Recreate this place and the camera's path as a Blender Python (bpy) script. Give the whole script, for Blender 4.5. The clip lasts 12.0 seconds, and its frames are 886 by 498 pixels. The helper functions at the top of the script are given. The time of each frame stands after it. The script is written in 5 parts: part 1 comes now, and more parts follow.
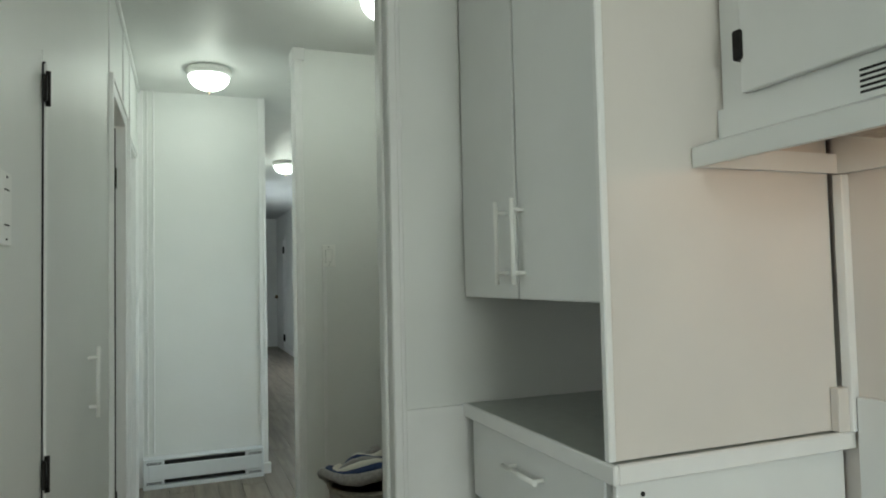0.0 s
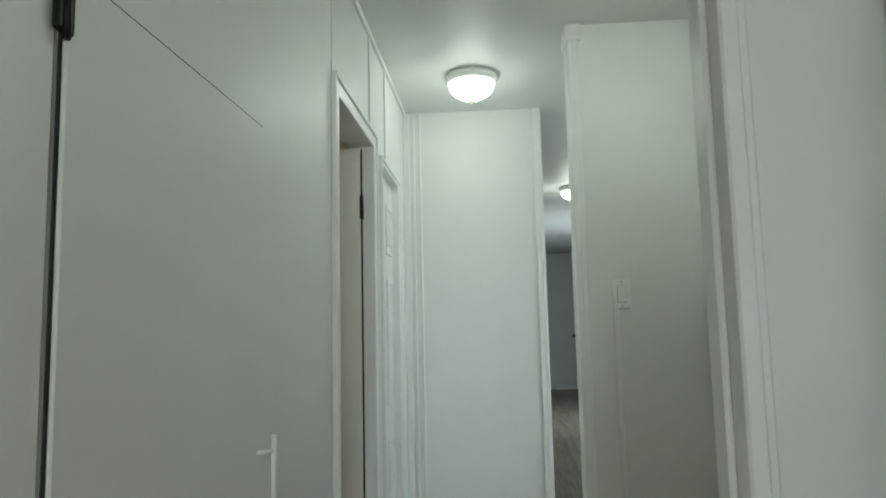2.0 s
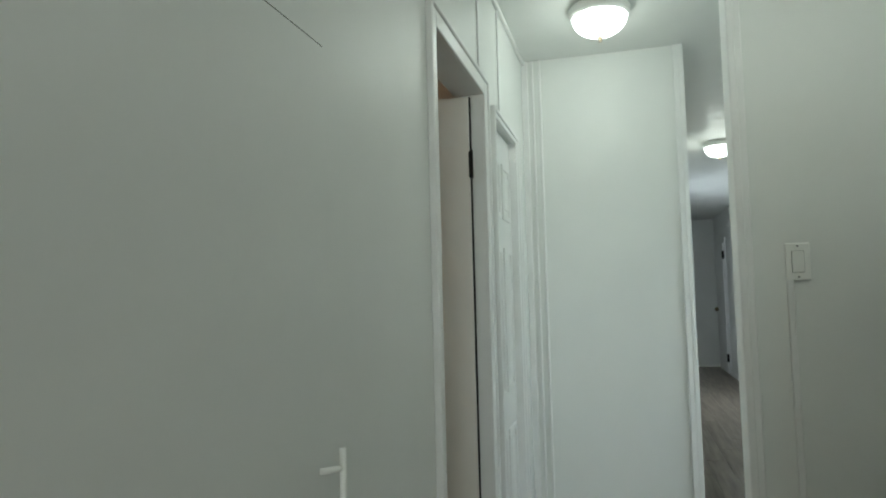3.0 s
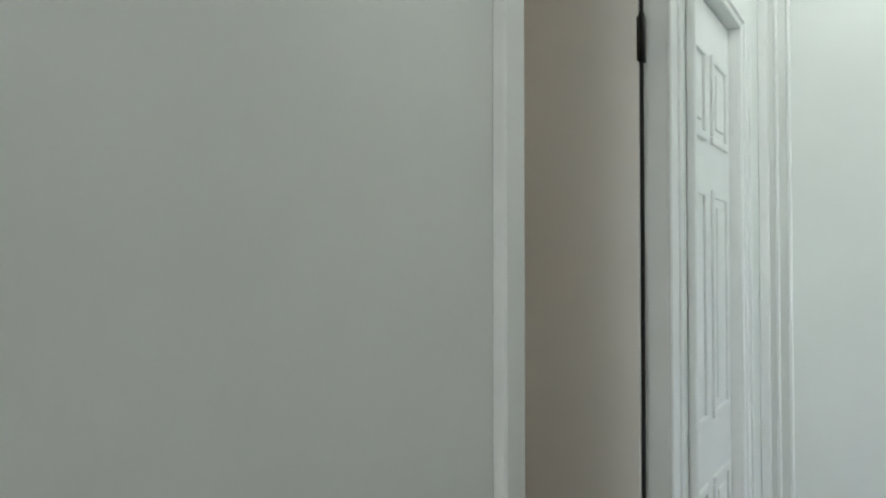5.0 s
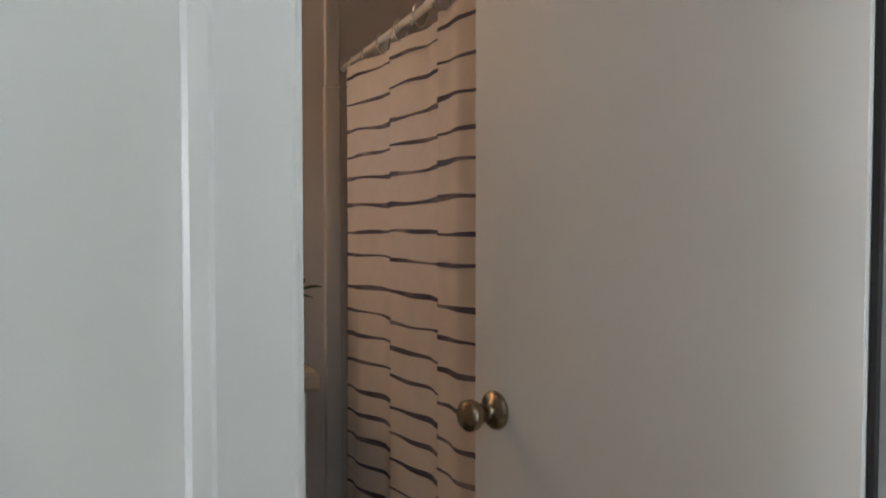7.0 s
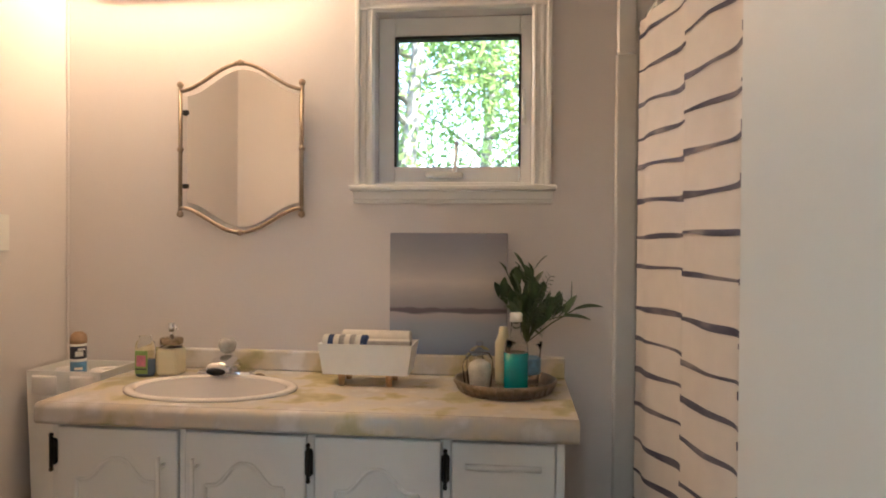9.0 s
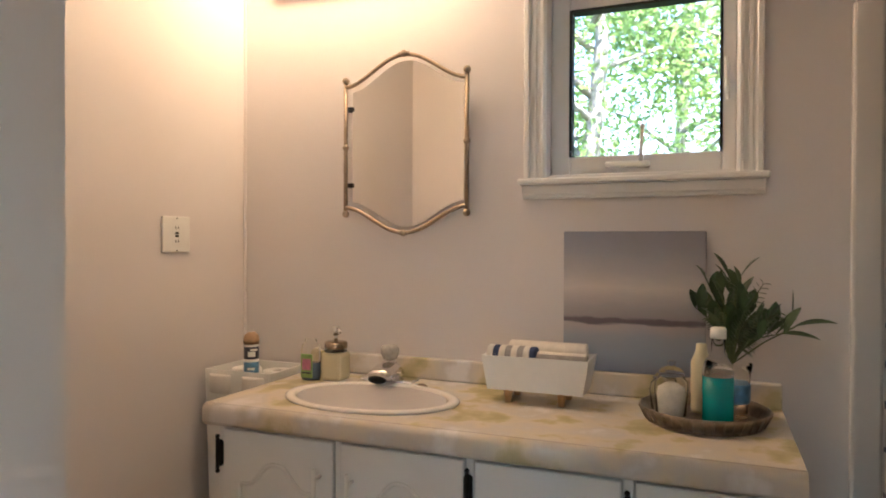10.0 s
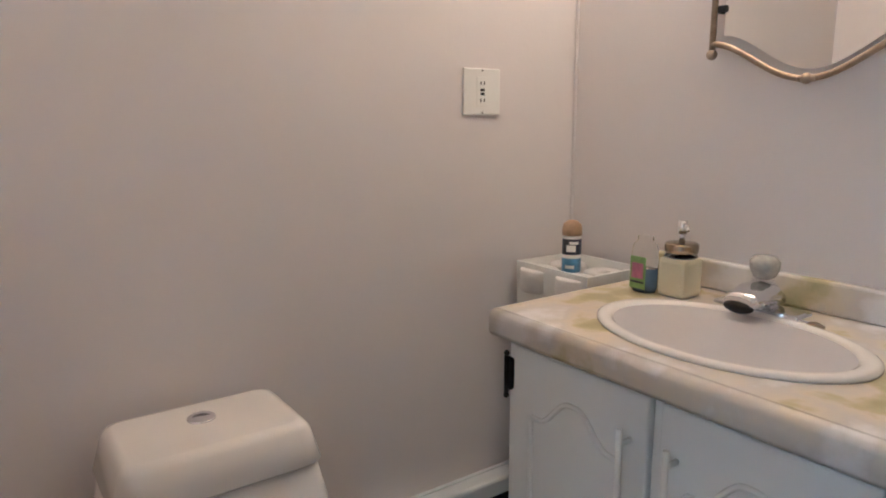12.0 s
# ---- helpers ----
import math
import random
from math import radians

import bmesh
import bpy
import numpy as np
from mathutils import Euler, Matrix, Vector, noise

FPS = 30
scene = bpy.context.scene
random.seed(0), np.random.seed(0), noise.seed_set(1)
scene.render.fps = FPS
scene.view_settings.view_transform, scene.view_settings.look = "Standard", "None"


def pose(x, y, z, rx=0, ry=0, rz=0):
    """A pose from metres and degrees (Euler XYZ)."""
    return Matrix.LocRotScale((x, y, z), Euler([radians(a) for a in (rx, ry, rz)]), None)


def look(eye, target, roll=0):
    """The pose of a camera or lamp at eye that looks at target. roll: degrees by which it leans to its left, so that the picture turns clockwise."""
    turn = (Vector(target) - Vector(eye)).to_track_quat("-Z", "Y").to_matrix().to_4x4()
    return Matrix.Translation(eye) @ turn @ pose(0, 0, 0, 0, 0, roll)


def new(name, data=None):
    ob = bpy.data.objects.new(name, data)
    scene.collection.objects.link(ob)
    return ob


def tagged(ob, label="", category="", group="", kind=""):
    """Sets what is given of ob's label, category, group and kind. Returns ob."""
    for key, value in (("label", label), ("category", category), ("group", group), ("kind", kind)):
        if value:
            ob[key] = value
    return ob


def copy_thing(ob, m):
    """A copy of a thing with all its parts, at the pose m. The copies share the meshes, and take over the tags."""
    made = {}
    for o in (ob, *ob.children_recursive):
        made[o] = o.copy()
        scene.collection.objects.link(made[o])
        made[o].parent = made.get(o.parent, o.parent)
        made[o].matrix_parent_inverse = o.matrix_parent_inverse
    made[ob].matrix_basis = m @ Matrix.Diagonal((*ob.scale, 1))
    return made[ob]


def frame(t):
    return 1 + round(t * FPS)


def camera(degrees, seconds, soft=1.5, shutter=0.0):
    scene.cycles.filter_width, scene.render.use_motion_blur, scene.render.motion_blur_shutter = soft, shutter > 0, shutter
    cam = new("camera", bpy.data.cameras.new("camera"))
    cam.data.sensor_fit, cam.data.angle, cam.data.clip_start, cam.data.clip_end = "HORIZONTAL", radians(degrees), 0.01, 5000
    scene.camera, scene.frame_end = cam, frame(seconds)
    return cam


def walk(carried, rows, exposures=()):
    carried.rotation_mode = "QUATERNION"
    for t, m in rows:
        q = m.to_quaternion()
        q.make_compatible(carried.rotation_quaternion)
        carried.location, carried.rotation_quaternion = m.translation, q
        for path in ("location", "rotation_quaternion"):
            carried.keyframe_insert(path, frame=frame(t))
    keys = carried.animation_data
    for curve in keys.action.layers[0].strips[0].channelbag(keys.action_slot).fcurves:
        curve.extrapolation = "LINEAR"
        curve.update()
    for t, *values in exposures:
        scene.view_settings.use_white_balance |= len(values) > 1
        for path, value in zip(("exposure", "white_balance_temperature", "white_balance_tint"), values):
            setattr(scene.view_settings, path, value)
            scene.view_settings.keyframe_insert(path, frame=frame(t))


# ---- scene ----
cam = camera(67.2, 12.0, soft=1.9)
walk(cam, [
    (0, look((0.268, 0.632, 1.254), (0.993, 2.494, 1.341), -1.3)),
    (0.5, look((0.347, 0.819, 1.267), (0.708, 2.782, 1.406), -0.5)),
    (1, look((0.359, 1.045, 1.289), (0.556, 3.026, 1.473), -0.3)),
    (1.5, look((0.411, 1.264, 1.285), (0.449, 3.252, 1.502), -1.0)),
    (2, look((0.482, 1.492, 1.299), (0.338, 3.475, 1.511), -1.3)),
    (2.5, look((0.467, 1.705, 1.304), (0.137, 3.672, 1.447), -1.0)),
    (3, look((0.464, 1.87, 1.308), (-0.056, 3.796, 1.446), -1.4)),
    (3.2, look((0.473, 1.955, 1.306), (-0.115, 3.860, 1.453), -1.6)),
    (5.0, pose(0.400, 2.795, 1.31, 91.1, 0, 34.8)),
    (5.5, pose(0.422, 2.944, 1.312, 90.6, 0, 44.8)),
    (5.8, pose(0.418, 3.045, 1.314, 90.2, 0, 47.6)),
    (6.0, pose(0.425, 3.096, 1.315, 89.8, 0, 50.4)),
    (6.3, pose(0.430, 3.186, 1.316, 89.2, 0, 53.2)),
    (6.5, pose(0.424, 3.266, 1.318, 88.8, 0, 55.9)),
    (6.7, pose(0.427, 3.352, 1.320, 88.5, 0, 60.2)),
    (8.3, look((0.016, 3.667, 1.271), (-1.957, 3.991, 1.217), -0.1)),
    (8.5, look((-0.010, 3.711, 1.273), (-1.999, 3.922, 1.237), -0.1)),
    (9, look((-0.055, 3.794, 1.281), (-2.043, 3.575, 1.258), 0.4)),
    (9.5, look((-0.151, 3.811, 1.269), (-2.067, 3.235, 1.250), 0.1)),
    (10, look((-0.281, 3.784, 1.272), (-2.134, 3.032, 1.256), 0.2)),
    (10.5, look((-0.410, 3.731, 1.269), (-2.176, 2.791, 1.243), -0.3)),
    (11, look((-0.571, 3.705, 1.277), (-2.153, 2.482, 1.250), -0.6)),
    (11.5, look((-0.723, 3.630, 1.254), (-2.092, 2.173, 1.201), -0.2)),
    (12, look((-0.813, 3.564, 1.226), (-1.951, 1.962, 0.853), -0.2)),
], exposures=[(0.0, 1.53, 6600, 9), (2.0, 1.57, 6500, 10), (2.6, 1.5, 6500, 10), (3.2, 1.52, 6450, 10), (5.0, 1.85, 6400, 16), (5.5, 2.0, 6350, 20), (6.7, 2.15, 6250, 25), (8.3, 3.36, 5950, 18), (10.5, 3.28, 5800, 17), (11.3, 3.25, 5350, 14), (12.0, 3.45, 4800, 14)])

# ---- world, sun, lights ----
world = bpy.data.worlds.new("sky")
scene.world = world
world.use_nodes = True
wn = world.node_tree
sky = wn.nodes.new("ShaderNodeTexSky")
sky.sky_type = "NISHITA"
sky.sun_disc = False
sky.sun_elevation = radians(50)
sky.sun_rotation = radians(20)
wn.nodes["Background"].inputs[1].default_value = 0.15
wn.links.new(sky.outputs[0], wn.nodes["Background"].inputs[0])
sun = new("sun", bpy.data.lights.new("sun", "SUN"))
sun.data.energy, sun.data.angle, sun.data.color = 5.0, radians(0.5), (1, 0.95, 0.86)
sun.matrix_world = look((0, 0, 12), (-6, -12, -6))


def area(name, eye, target, sx, sy, power, colour):
    lamp = new(name, bpy.data.lights.new(name, "AREA"))
    lamp.data.shape, lamp.data.size, lamp.data.size_y = "RECTANGLE", sx, sy
    lamp.data.energy, lamp.data.color = power, colour
    lamp.matrix_world = look(eye, target)
    return lamp


def bulb(name, at, power, colour, radius=0.06):
    lamp = new(name, bpy.data.lights.new(name, "POINT"))
    lamp.data.energy, lamp.data.color, lamp.data.shadow_soft_size = power, colour, radius
    lamp.location = at
    return lamp


CEIL = 2.49
COOL = (0.92, 1.0, 0.88)
bulb("hall_bulb", (0.41, 4.66, 2.27), 0.42, COOL)
bulb("laundry_bulb", (1.09, 3.34, 2.27), 1.0, COOL)
bulb("far_bulb", (1.25, 7.6, 2.27), 0.8, COOL)
# Unseen daylight fill from the south, added with its window to brighten the kitchen.
area("added_kitchen_fill", (0.85, -2.35, 1.5), (0.85, 0, 1.4), 1.25, 1.05, 13.5, (0.92, 1.0, 0.93))
# Second added fill, out of view, to lift the west-facing cabinet fronts.
area("added_living_fill", (-2.96, 0.0, 1.5), (0, 0.0, 1.4), 1.7, 1.05, 8.5, (0.92, 1.0, 0.93))
area("side_window_light", (1.99, 4.72, 1.35), (0, 4.72, 1.0), 0.66, 1.25, 1.3, (0.66, 0.92, 0.95))
# Extra fill on a hidden wall, made up to lift the dim far corridor.
area("added_corridor_fill", (0.70, 9.9, 1.4), (2.0, 9.9, 1.2), 1.1, 1.0, 7.0, (0.80, 0.92, 1.0))
bulb("hood_bulb", (1.42, 1.35, 1.50), 0.32, (1.0, 0.56, 0.30), 0.03)
for k in range(4):
    bulb("vanity_bulb", (-2.04, 2.49 + 0.17 * k, 2.185), 0.28, (1.0, 0.72, 0.45), 0.04)


# ---- materials ----
def mat(name, colour, rough=0.5, metal=0.0, vary=0.06, scale=6.0, bump=0.0, bscale=120.0, ramp=None, transmission=0.0, ior=1.45, emit=0.0, spec=0.5):
    m = bpy.data.materials.new(name)
    m.use_nodes = True
    nt = m.node_tree
    p = nt.nodes["Principled BSDF"]
    p.inputs["Roughness"].default_value, p.inputs["Metallic"].default_value = rough, metal
    p.inputs["Transmission Weight"].default_value, p.inputs["IOR"].default_value = transmission, ior
    p.inputs["Specular IOR Level"].default_value = spec
    p.inputs["Base Color"].default_value = (*colour, 1)
    tc = nt.nodes.new("ShaderNodeTexCoord")
    if vary or ramp:
        n1 = nt.nodes.new("ShaderNodeTexNoise")
        n1.inputs["Scale"].default_value, n1.inputs["Detail"].default_value = scale, 6
        nt.links.new(tc.outputs["Object"], n1.inputs["Vector"])
        cr = nt.nodes.new("ShaderNodeValToRGB")
        if ramp:
            cr.color_ramp.elements[0].position, cr.color_ramp.elements[1].position = ramp[0][0], ramp[-1][0]
            cr.color_ramp.elements[0].color, cr.color_ramp.elements[1].color = (*ramp[0][1], 1), (*ramp[-1][1], 1)
            for pos, col in ramp[1:-1]:
                cr.color_ramp.elements.new(pos).color = (*col, 1)
        else:
            cr.color_ramp.elements[0].position, cr.color_ramp.elements[1].position = 0.3, 0.7
            cr.color_ramp.elements[0].color = (*[c * (1 - vary) for c in colour], 1)
            cr.color_ramp.elements[1].color = (*[min(1, c * (1 + vary)) for c in colour], 1)
        nt.links.new(n1.outputs["Fac"], cr.inputs["Fac"])
        nt.links.new(cr.outputs["Color"], p.inputs["Base Color"])
        mr = nt.nodes.new("ShaderNodeMapRange")
        mr.inputs["To Min"].default_value, mr.inputs["To Max"].default_value = max(0, rough - 0.06), min(1, rough + 0.06)
        nt.links.new(n1.outputs["Fac"], mr.inputs["Value"])
        if not transmission:
            nt.links.new(mr.outputs["Result"], p.inputs["Roughness"])
    if bump:
        n2 = nt.nodes.new("ShaderNodeTexNoise")
        n2.inputs["Scale"].default_value, n2.inputs["Detail"].default_value = bscale, 4
        nt.links.new(tc.outputs["Object"], n2.inputs["Vector"])
        b = nt.nodes.new("ShaderNodeBump")
        b.inputs["Strength"].default_value, b.inputs["Distance"].default_value = bump, 0.002
        nt.links.new(n2.outputs["Fac"], b.inputs["Height"])
        nt.links.new(b.outputs["Normal"], p.inputs["Normal"])
    if emit:
        p.inputs["Emission Color"].default_value = (*colour, 1)
        p.inputs["Emission Strength"].default_value = emit
    return m


WALL = mat("wall_paint", (0.78, 0.79, 0.77), 0.42, vary=0.025, scale=2.5, bump=0.15, bscale=60)
BATHWALL = mat("bath_paint", (0.76, 0.72, 0.71), 0.5, vary=0.025, scale=2.0, bump=0.15, bscale=80)
CEILP = mat("ceiling_paint", (0.74, 0.75, 0.73), 0.5, vary=0.03, scale=3, bump=0.25, bscale=40)
TRIM = mat("trim_paint", (0.82, 0.82, 0.81), 0.32, vary=0.03, scale=9, bump=0.08, bscale=90)
CAB = mat("cabinet_paint", (0.78, 0.79, 0.78), 0.35, vary=0.025, scale=5, bump=0.1, bscale=70)
DOORP = mat("door_paint", (0.76, 0.745, 0.72), 0.45, vary=0.03, scale=3, bump=0.15, bscale=50)
PANEL = mat("panel_board", (0.70, 0.655, 0.615), 0.4, vary=0.03, scale=4, bump=0.1, bscale=60)
GREYTOP = mat("grey_laminate", (0.42, 0.45, 0.43), 0.4, vary=0.08, scale=30)
BLACK = mat("black_iron", (0.015, 0.014, 0.013), 0.45, 0.6, vary=0.3, scale=60, bump=0.3, bscale=200)
DARK = mat("dark_gap", (0.02, 0.02, 0.02), 0.8, vary=0)
WHITEPL = mat("white_plastic", (0.86, 0.86, 0.83), 0.3, vary=0.02, scale=30)
HEATER = mat("enamel_heater", (0.72, 0.75, 0.77), 0.35, vary=0.03, scale=12)
CHROME = mat("chrome", (0.75, 0.75, 0.76), 0.1, 1.0, vary=0.05, scale=50)
NICKEL = mat("brushed_nickel", (0.38, 0.31, 0.24), 0.33, 1.0, vary=0.15, scale=60, bump=0.1, bscale=300)
KNOBM = mat("antique_brass", (0.34, 0.27, 0.18), 0.25, 1.0, vary=0.2, scale=40)
MIRROR = mat("mirror_silver", (0.88, 0.88, 0.86), 0.01, 1.0, vary=0)
GLASS = mat("clear_glass", (0.97, 0.98, 0.97), 0.0, vary=0, transmission=1.0)
THIN = mat("thin_glass", (0.97, 0.98, 0.97), 0.0, vary=0, transmission=1.0, ior=1.07)
BOWL = mat("lamp_glass", (0.86, 1.0, 0.92), 0.4, vary=0, emit=2.4)
WARMBULB = mat("warm_bulb", (1.0, 0.68, 0.34), 0.4, vary=0, emit=2.0)
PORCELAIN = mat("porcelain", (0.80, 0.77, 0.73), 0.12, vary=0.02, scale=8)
# Darker copy of the porcelain: shade inside the bowl is put into the colour.
BASIN = mat("shaded_porcelain", (0.54, 0.525, 0.54), 0.15, vary=0.02, scale=8)
MARBLE = mat("marble_laminate", (0.72, 0.66, 0.55), 0.16, scale=7.0, bump=0.03, bscale=40, ramp=[(0.34, (0.46, 0.42, 0.24)), (0.41, (0.58, 0.51, 0.31)), (0.47, (0.70, 0.62, 0.49)), (0.57, (0.63, 0.59, 0.54)), (0.66, (0.77, 0.75, 0.74))])
WOOD = mat("peg_wood", (0.46, 0.27, 0.12), 0.5, vary=0.2, scale=40)
TRAYM = mat("tarnished_silver", (0.26, 0.21, 0.16), 0.35, 0.7, vary=0.35, scale=50, bump=0.4, bscale=150)
TEAL = mat("teal_mouthwash", (0.0, 0.26, 0.28), 0.12, vary=0.05, scale=20)
COTTON = mat("cotton_wool", (0.80, 0.76, 0.70), 0.9, vary=0.1, scale=60, bump=0.8, bscale=90)
CREAM = mat("cream_soap", (0.72, 0.66, 0.46), 0.3, vary=0.03)
BLUEGEL = mat("blue_soap", (0.10, 0.16, 0.24), 0.15, vary=0.1, scale=30)
GREENLB = mat("green_label", (0.25, 0.42, 0.14), 0.4, vary=0.2, scale=50)
PINKLB = mat("pink_label", (0.55, 0.2, 0.3), 0.4, vary=0.2, scale=50)
NAVY = mat("navy_cloth", (0.03, 0.05, 0.12), 0.85, vary=0.3, scale=80, bump=0.5, bscale=400)
GREYCL = mat("grey_cloth", (0.33, 0.31, 0.30), 0.85, vary=0.2, scale=80, bump=0.5, bscale=400)
WHITECL = mat("white_cloth", (0.76, 0.72, 0.65), 0.85, vary=0.06, scale=60, bump=0.6, bscale=400)
PAPER = mat("tissue_paper", (0.80, 0.78, 0.75), 0.9, vary=0.03, scale=60, bump=0.3, bscale=200)
TAN = mat("tan_cap", (0.42, 0.28, 0.16), 0.5, vary=0.15, scale=60)
CANBLUE = mat("blue_label", (0.12, 0.30, 0.52), 0.3, vary=0.25, scale=60)
CANDARK = mat("dark_label", (0.03, 0.035, 0.06), 0.3, vary=0.2, scale=60)
LEAF = mat("vase_leaf", (0.048, 0.090, 0.035), 0.45, vary=0.45, scale=25)
FERN = mat("fern_leaf", (0.10, 0.135, 0.075), 0.55, vary=0.35, scale=40)
STEM = mat("stem_green", (0.07, 0.10, 0.035), 0.6, vary=0.2, scale=40)
CURT = mat("curtain_cloth", (0.74, 0.68, 0.63), 0.85, vary=0.03, scale=20, bump=0.3, bscale=300)
TUB = mat("tub_surround", (0.72, 0.70, 0.68), 0.25, vary=0.03, scale=5)
BARK = mat("bark", (0.24, 0.22, 0.19), 0.9, vary=0.4, scale=20, bump=0.8, bscale=30)
GRASS = mat("lawn_grass", (0.06, 0.11, 0.03), 0.9, vary=0.4, scale=3, bump=0.6, bscale=30)
BASKET = mat("basket_cloth", (0.40, 0.36, 0.30), 0.9, vary=0.2, scale=50, bump=0.6, bscale=150)
FILTER = mat("hood_filter", (0.34, 0.30, 0.25), 0.5, 0.5, vary=0.3, scale=80, bump=0.6, bscale=250)


def leaf_material():
    m = bpy.data.materials.new("tree_leaf")
    m.use_nodes = True
    nt = m.node_tree
    p = nt.nodes["Principled BSDF"]
    geo = nt.nodes.new("ShaderNodeNewGeometry")
    cr = nt.nodes.new("ShaderNodeValToRGB")
    cr.color_ramp.elements[0].color, cr.color_ramp.elements[1].color = (0.12, 0.22, 0.07, 1), (0.26, 0.35, 0.11, 1)
    nt.links.new(geo.outputs["Random Per Island"], cr.inputs["Fac"])
    nt.links.new(cr.outputs["Color"], p.inputs["Base Color"])
    tr = nt.nodes.new("ShaderNodeBsdfTranslucent")
    nt.links.new(cr.outputs["Color"], tr.inputs["Color"])
    mx = nt.nodes.new("ShaderNodeMixShader")
    mx.inputs[0].default_value = 0.7
    nt.links.new(p.outputs[0], mx.inputs[1])
    nt.links.new(tr.outputs[0], mx.inputs[2])
    nt.links.new(mx.outputs[0], nt.nodes["Material Output"].inputs[0])
    p.inputs["Roughness"].default_value = 0.5
    return m


TREELEAF = leaf_material()


def plank_material():
    m = bpy.data.materials.new("oak_laminate")
    m.use_nodes = True
    nt = m.node_tree
    p = nt.nodes["Principled BSDF"]
    tc, mp = nt.nodes.new("ShaderNodeTexCoord"), nt.nodes.new("ShaderNodeMapping")
    mp.inputs["Scale"].default_value = (28, 2.2, 10)
    info = nt.nodes.new("ShaderNodeObjectInfo")
    add = nt.nodes.new("ShaderNodeVectorMath")
    n = nt.nodes.new("ShaderNodeTexNoise")
    n.inputs["Scale"].default_value, n.inputs["Detail"].default_value = 1.0, 8
    sc = nt.nodes.new("ShaderNodeMath")
    sc.operation = "MULTIPLY"
    sc.inputs[1].default_value = 40
    nt.links.new(info.outputs["Random"], sc.inputs[0])
    nt.links.new(tc.outputs["Object"], mp.inputs["Vector"])
    nt.links.new(mp.outputs["Vector"], add.inputs[0])
    nt.links.new(sc.outputs[0], add.inputs[1])
    nt.links.new(add.outputs["Vector"], n.inputs["Vector"])
    cr = nt.nodes.new("ShaderNodeValToRGB")
    cr.color_ramp.elements[0].position, cr.color_ramp.elements[1].position = 0.3, 0.72
    cr.color_ramp.elements[0].color, cr.color_ramp.elements[1].color = (0.13, 0.105, 0.08, 1), (0.30, 0.25, 0.20, 1)
    nt.links.new(n.outputs["Fac"], cr.inputs["Fac"])
    nt.links.new(cr.outputs["Color"], p.inputs["Base Color"])
    p.inputs["Roughness"].default_value = 0.35
    return m


PLANK = plank_material()


def painting_material():
    """Seascape in bands by height: grey sky, pale haze, dark shoreline, blue water."""
    m = bpy.data.materials.new("seascape_paint")
    m.use_nodes = True
    nt = m.node_tree
    p = nt.nodes["Principled BSDF"]
    tc, sep = nt.nodes.new("ShaderNodeTexCoord"), nt.nodes.new("ShaderNodeSeparateXYZ")
    nt.links.new(tc.outputs["Generated"], sep.inputs[0])
    mp = nt.nodes.new("ShaderNodeMapping")
    mp.inputs["Scale"].default_value = (1, 4, 14)
    n = nt.nodes.new("ShaderNodeTexNoise")
    n.inputs["Scale"].default_value, n.inputs["Detail"].default_value = 1.5, 7
    nt.links.new(tc.outputs["Generated"], mp.inputs[0])
    nt.links.new(mp.outputs[0], n.inputs["Vector"])
    ma = nt.nodes.new("ShaderNodeMath")
    ma.operation = "MULTIPLY_ADD"
    ma.inputs[1].default_value, ma.inputs[2].default_value = 0.055, -0.0275
    nt.links.new(n.outputs["Fac"], ma.inputs[0])
    ad = nt.nodes.new("ShaderNodeMath")
    nt.links.new(sep.outputs["Z"], ad.inputs[0])
    nt.links.new(ma.outputs[0], ad.inputs[1])
    cr = nt.nodes.new("ShaderNodeValToRGB")
    stops = [(0.0, (0.24, 0.29, 0.42)), (0.12, (0.32, 0.38, 0.50)), (0.25, (0.38, 0.42, 0.50)), (0.335, (0.50, 0.46, 0.47)), (0.35, (0.14, 0.12, 0.15)), (0.375, (0.16, 0.13, 0.16)),
             (0.39, (0.36, 0.33, 0.35)), (0.47, (0.42, 0.40, 0.42)), (0.6, (0.66, 0.60, 0.57)), (0.72, (0.47, 0.45, 0.47)), (0.85, (0.35, 0.35, 0.40)), (1.0, (0.29, 0.29, 0.35))]
    cr.color_ramp.elements[0].color = (*stops[0][1], 1)
    cr.color_ramp.elements[1].color = (*stops[-1][1], 1)
    for pos, col in stops[1:-1]:
        cr.color_ramp.elements.new(pos).color = (*col, 1)
    nt.links.new(ad.outputs[0], cr.inputs["Fac"])
    nt.links.new(cr.outputs["Color"], p.inputs["Base Color"])
    p.inputs["Roughness"].default_value = 0.5
    return m


SEASCAPE = painting_material()

# ---- mesh helpers ----
HOME = {}


def box(bm, x0, y0, z0, x1, y1, z1, bev=0.0, seg=1):
    r = bmesh.ops.create_cube(bm, size=1.0, matrix=Matrix.LocRotScale(((x0 + x1) / 2, (y0 + y1) / 2, (z0 + z1) / 2), None, (abs(x1 - x0), abs(y1 - y0), abs(z1 - z0))))
    if bev:
        edges = {e for v in r["verts"] for e in v.link_edges}
        bmesh.ops.bevel(bm, geom=list(edges), offset=bev, segments=seg, affect="EDGES", profile=0.5)
    return bm


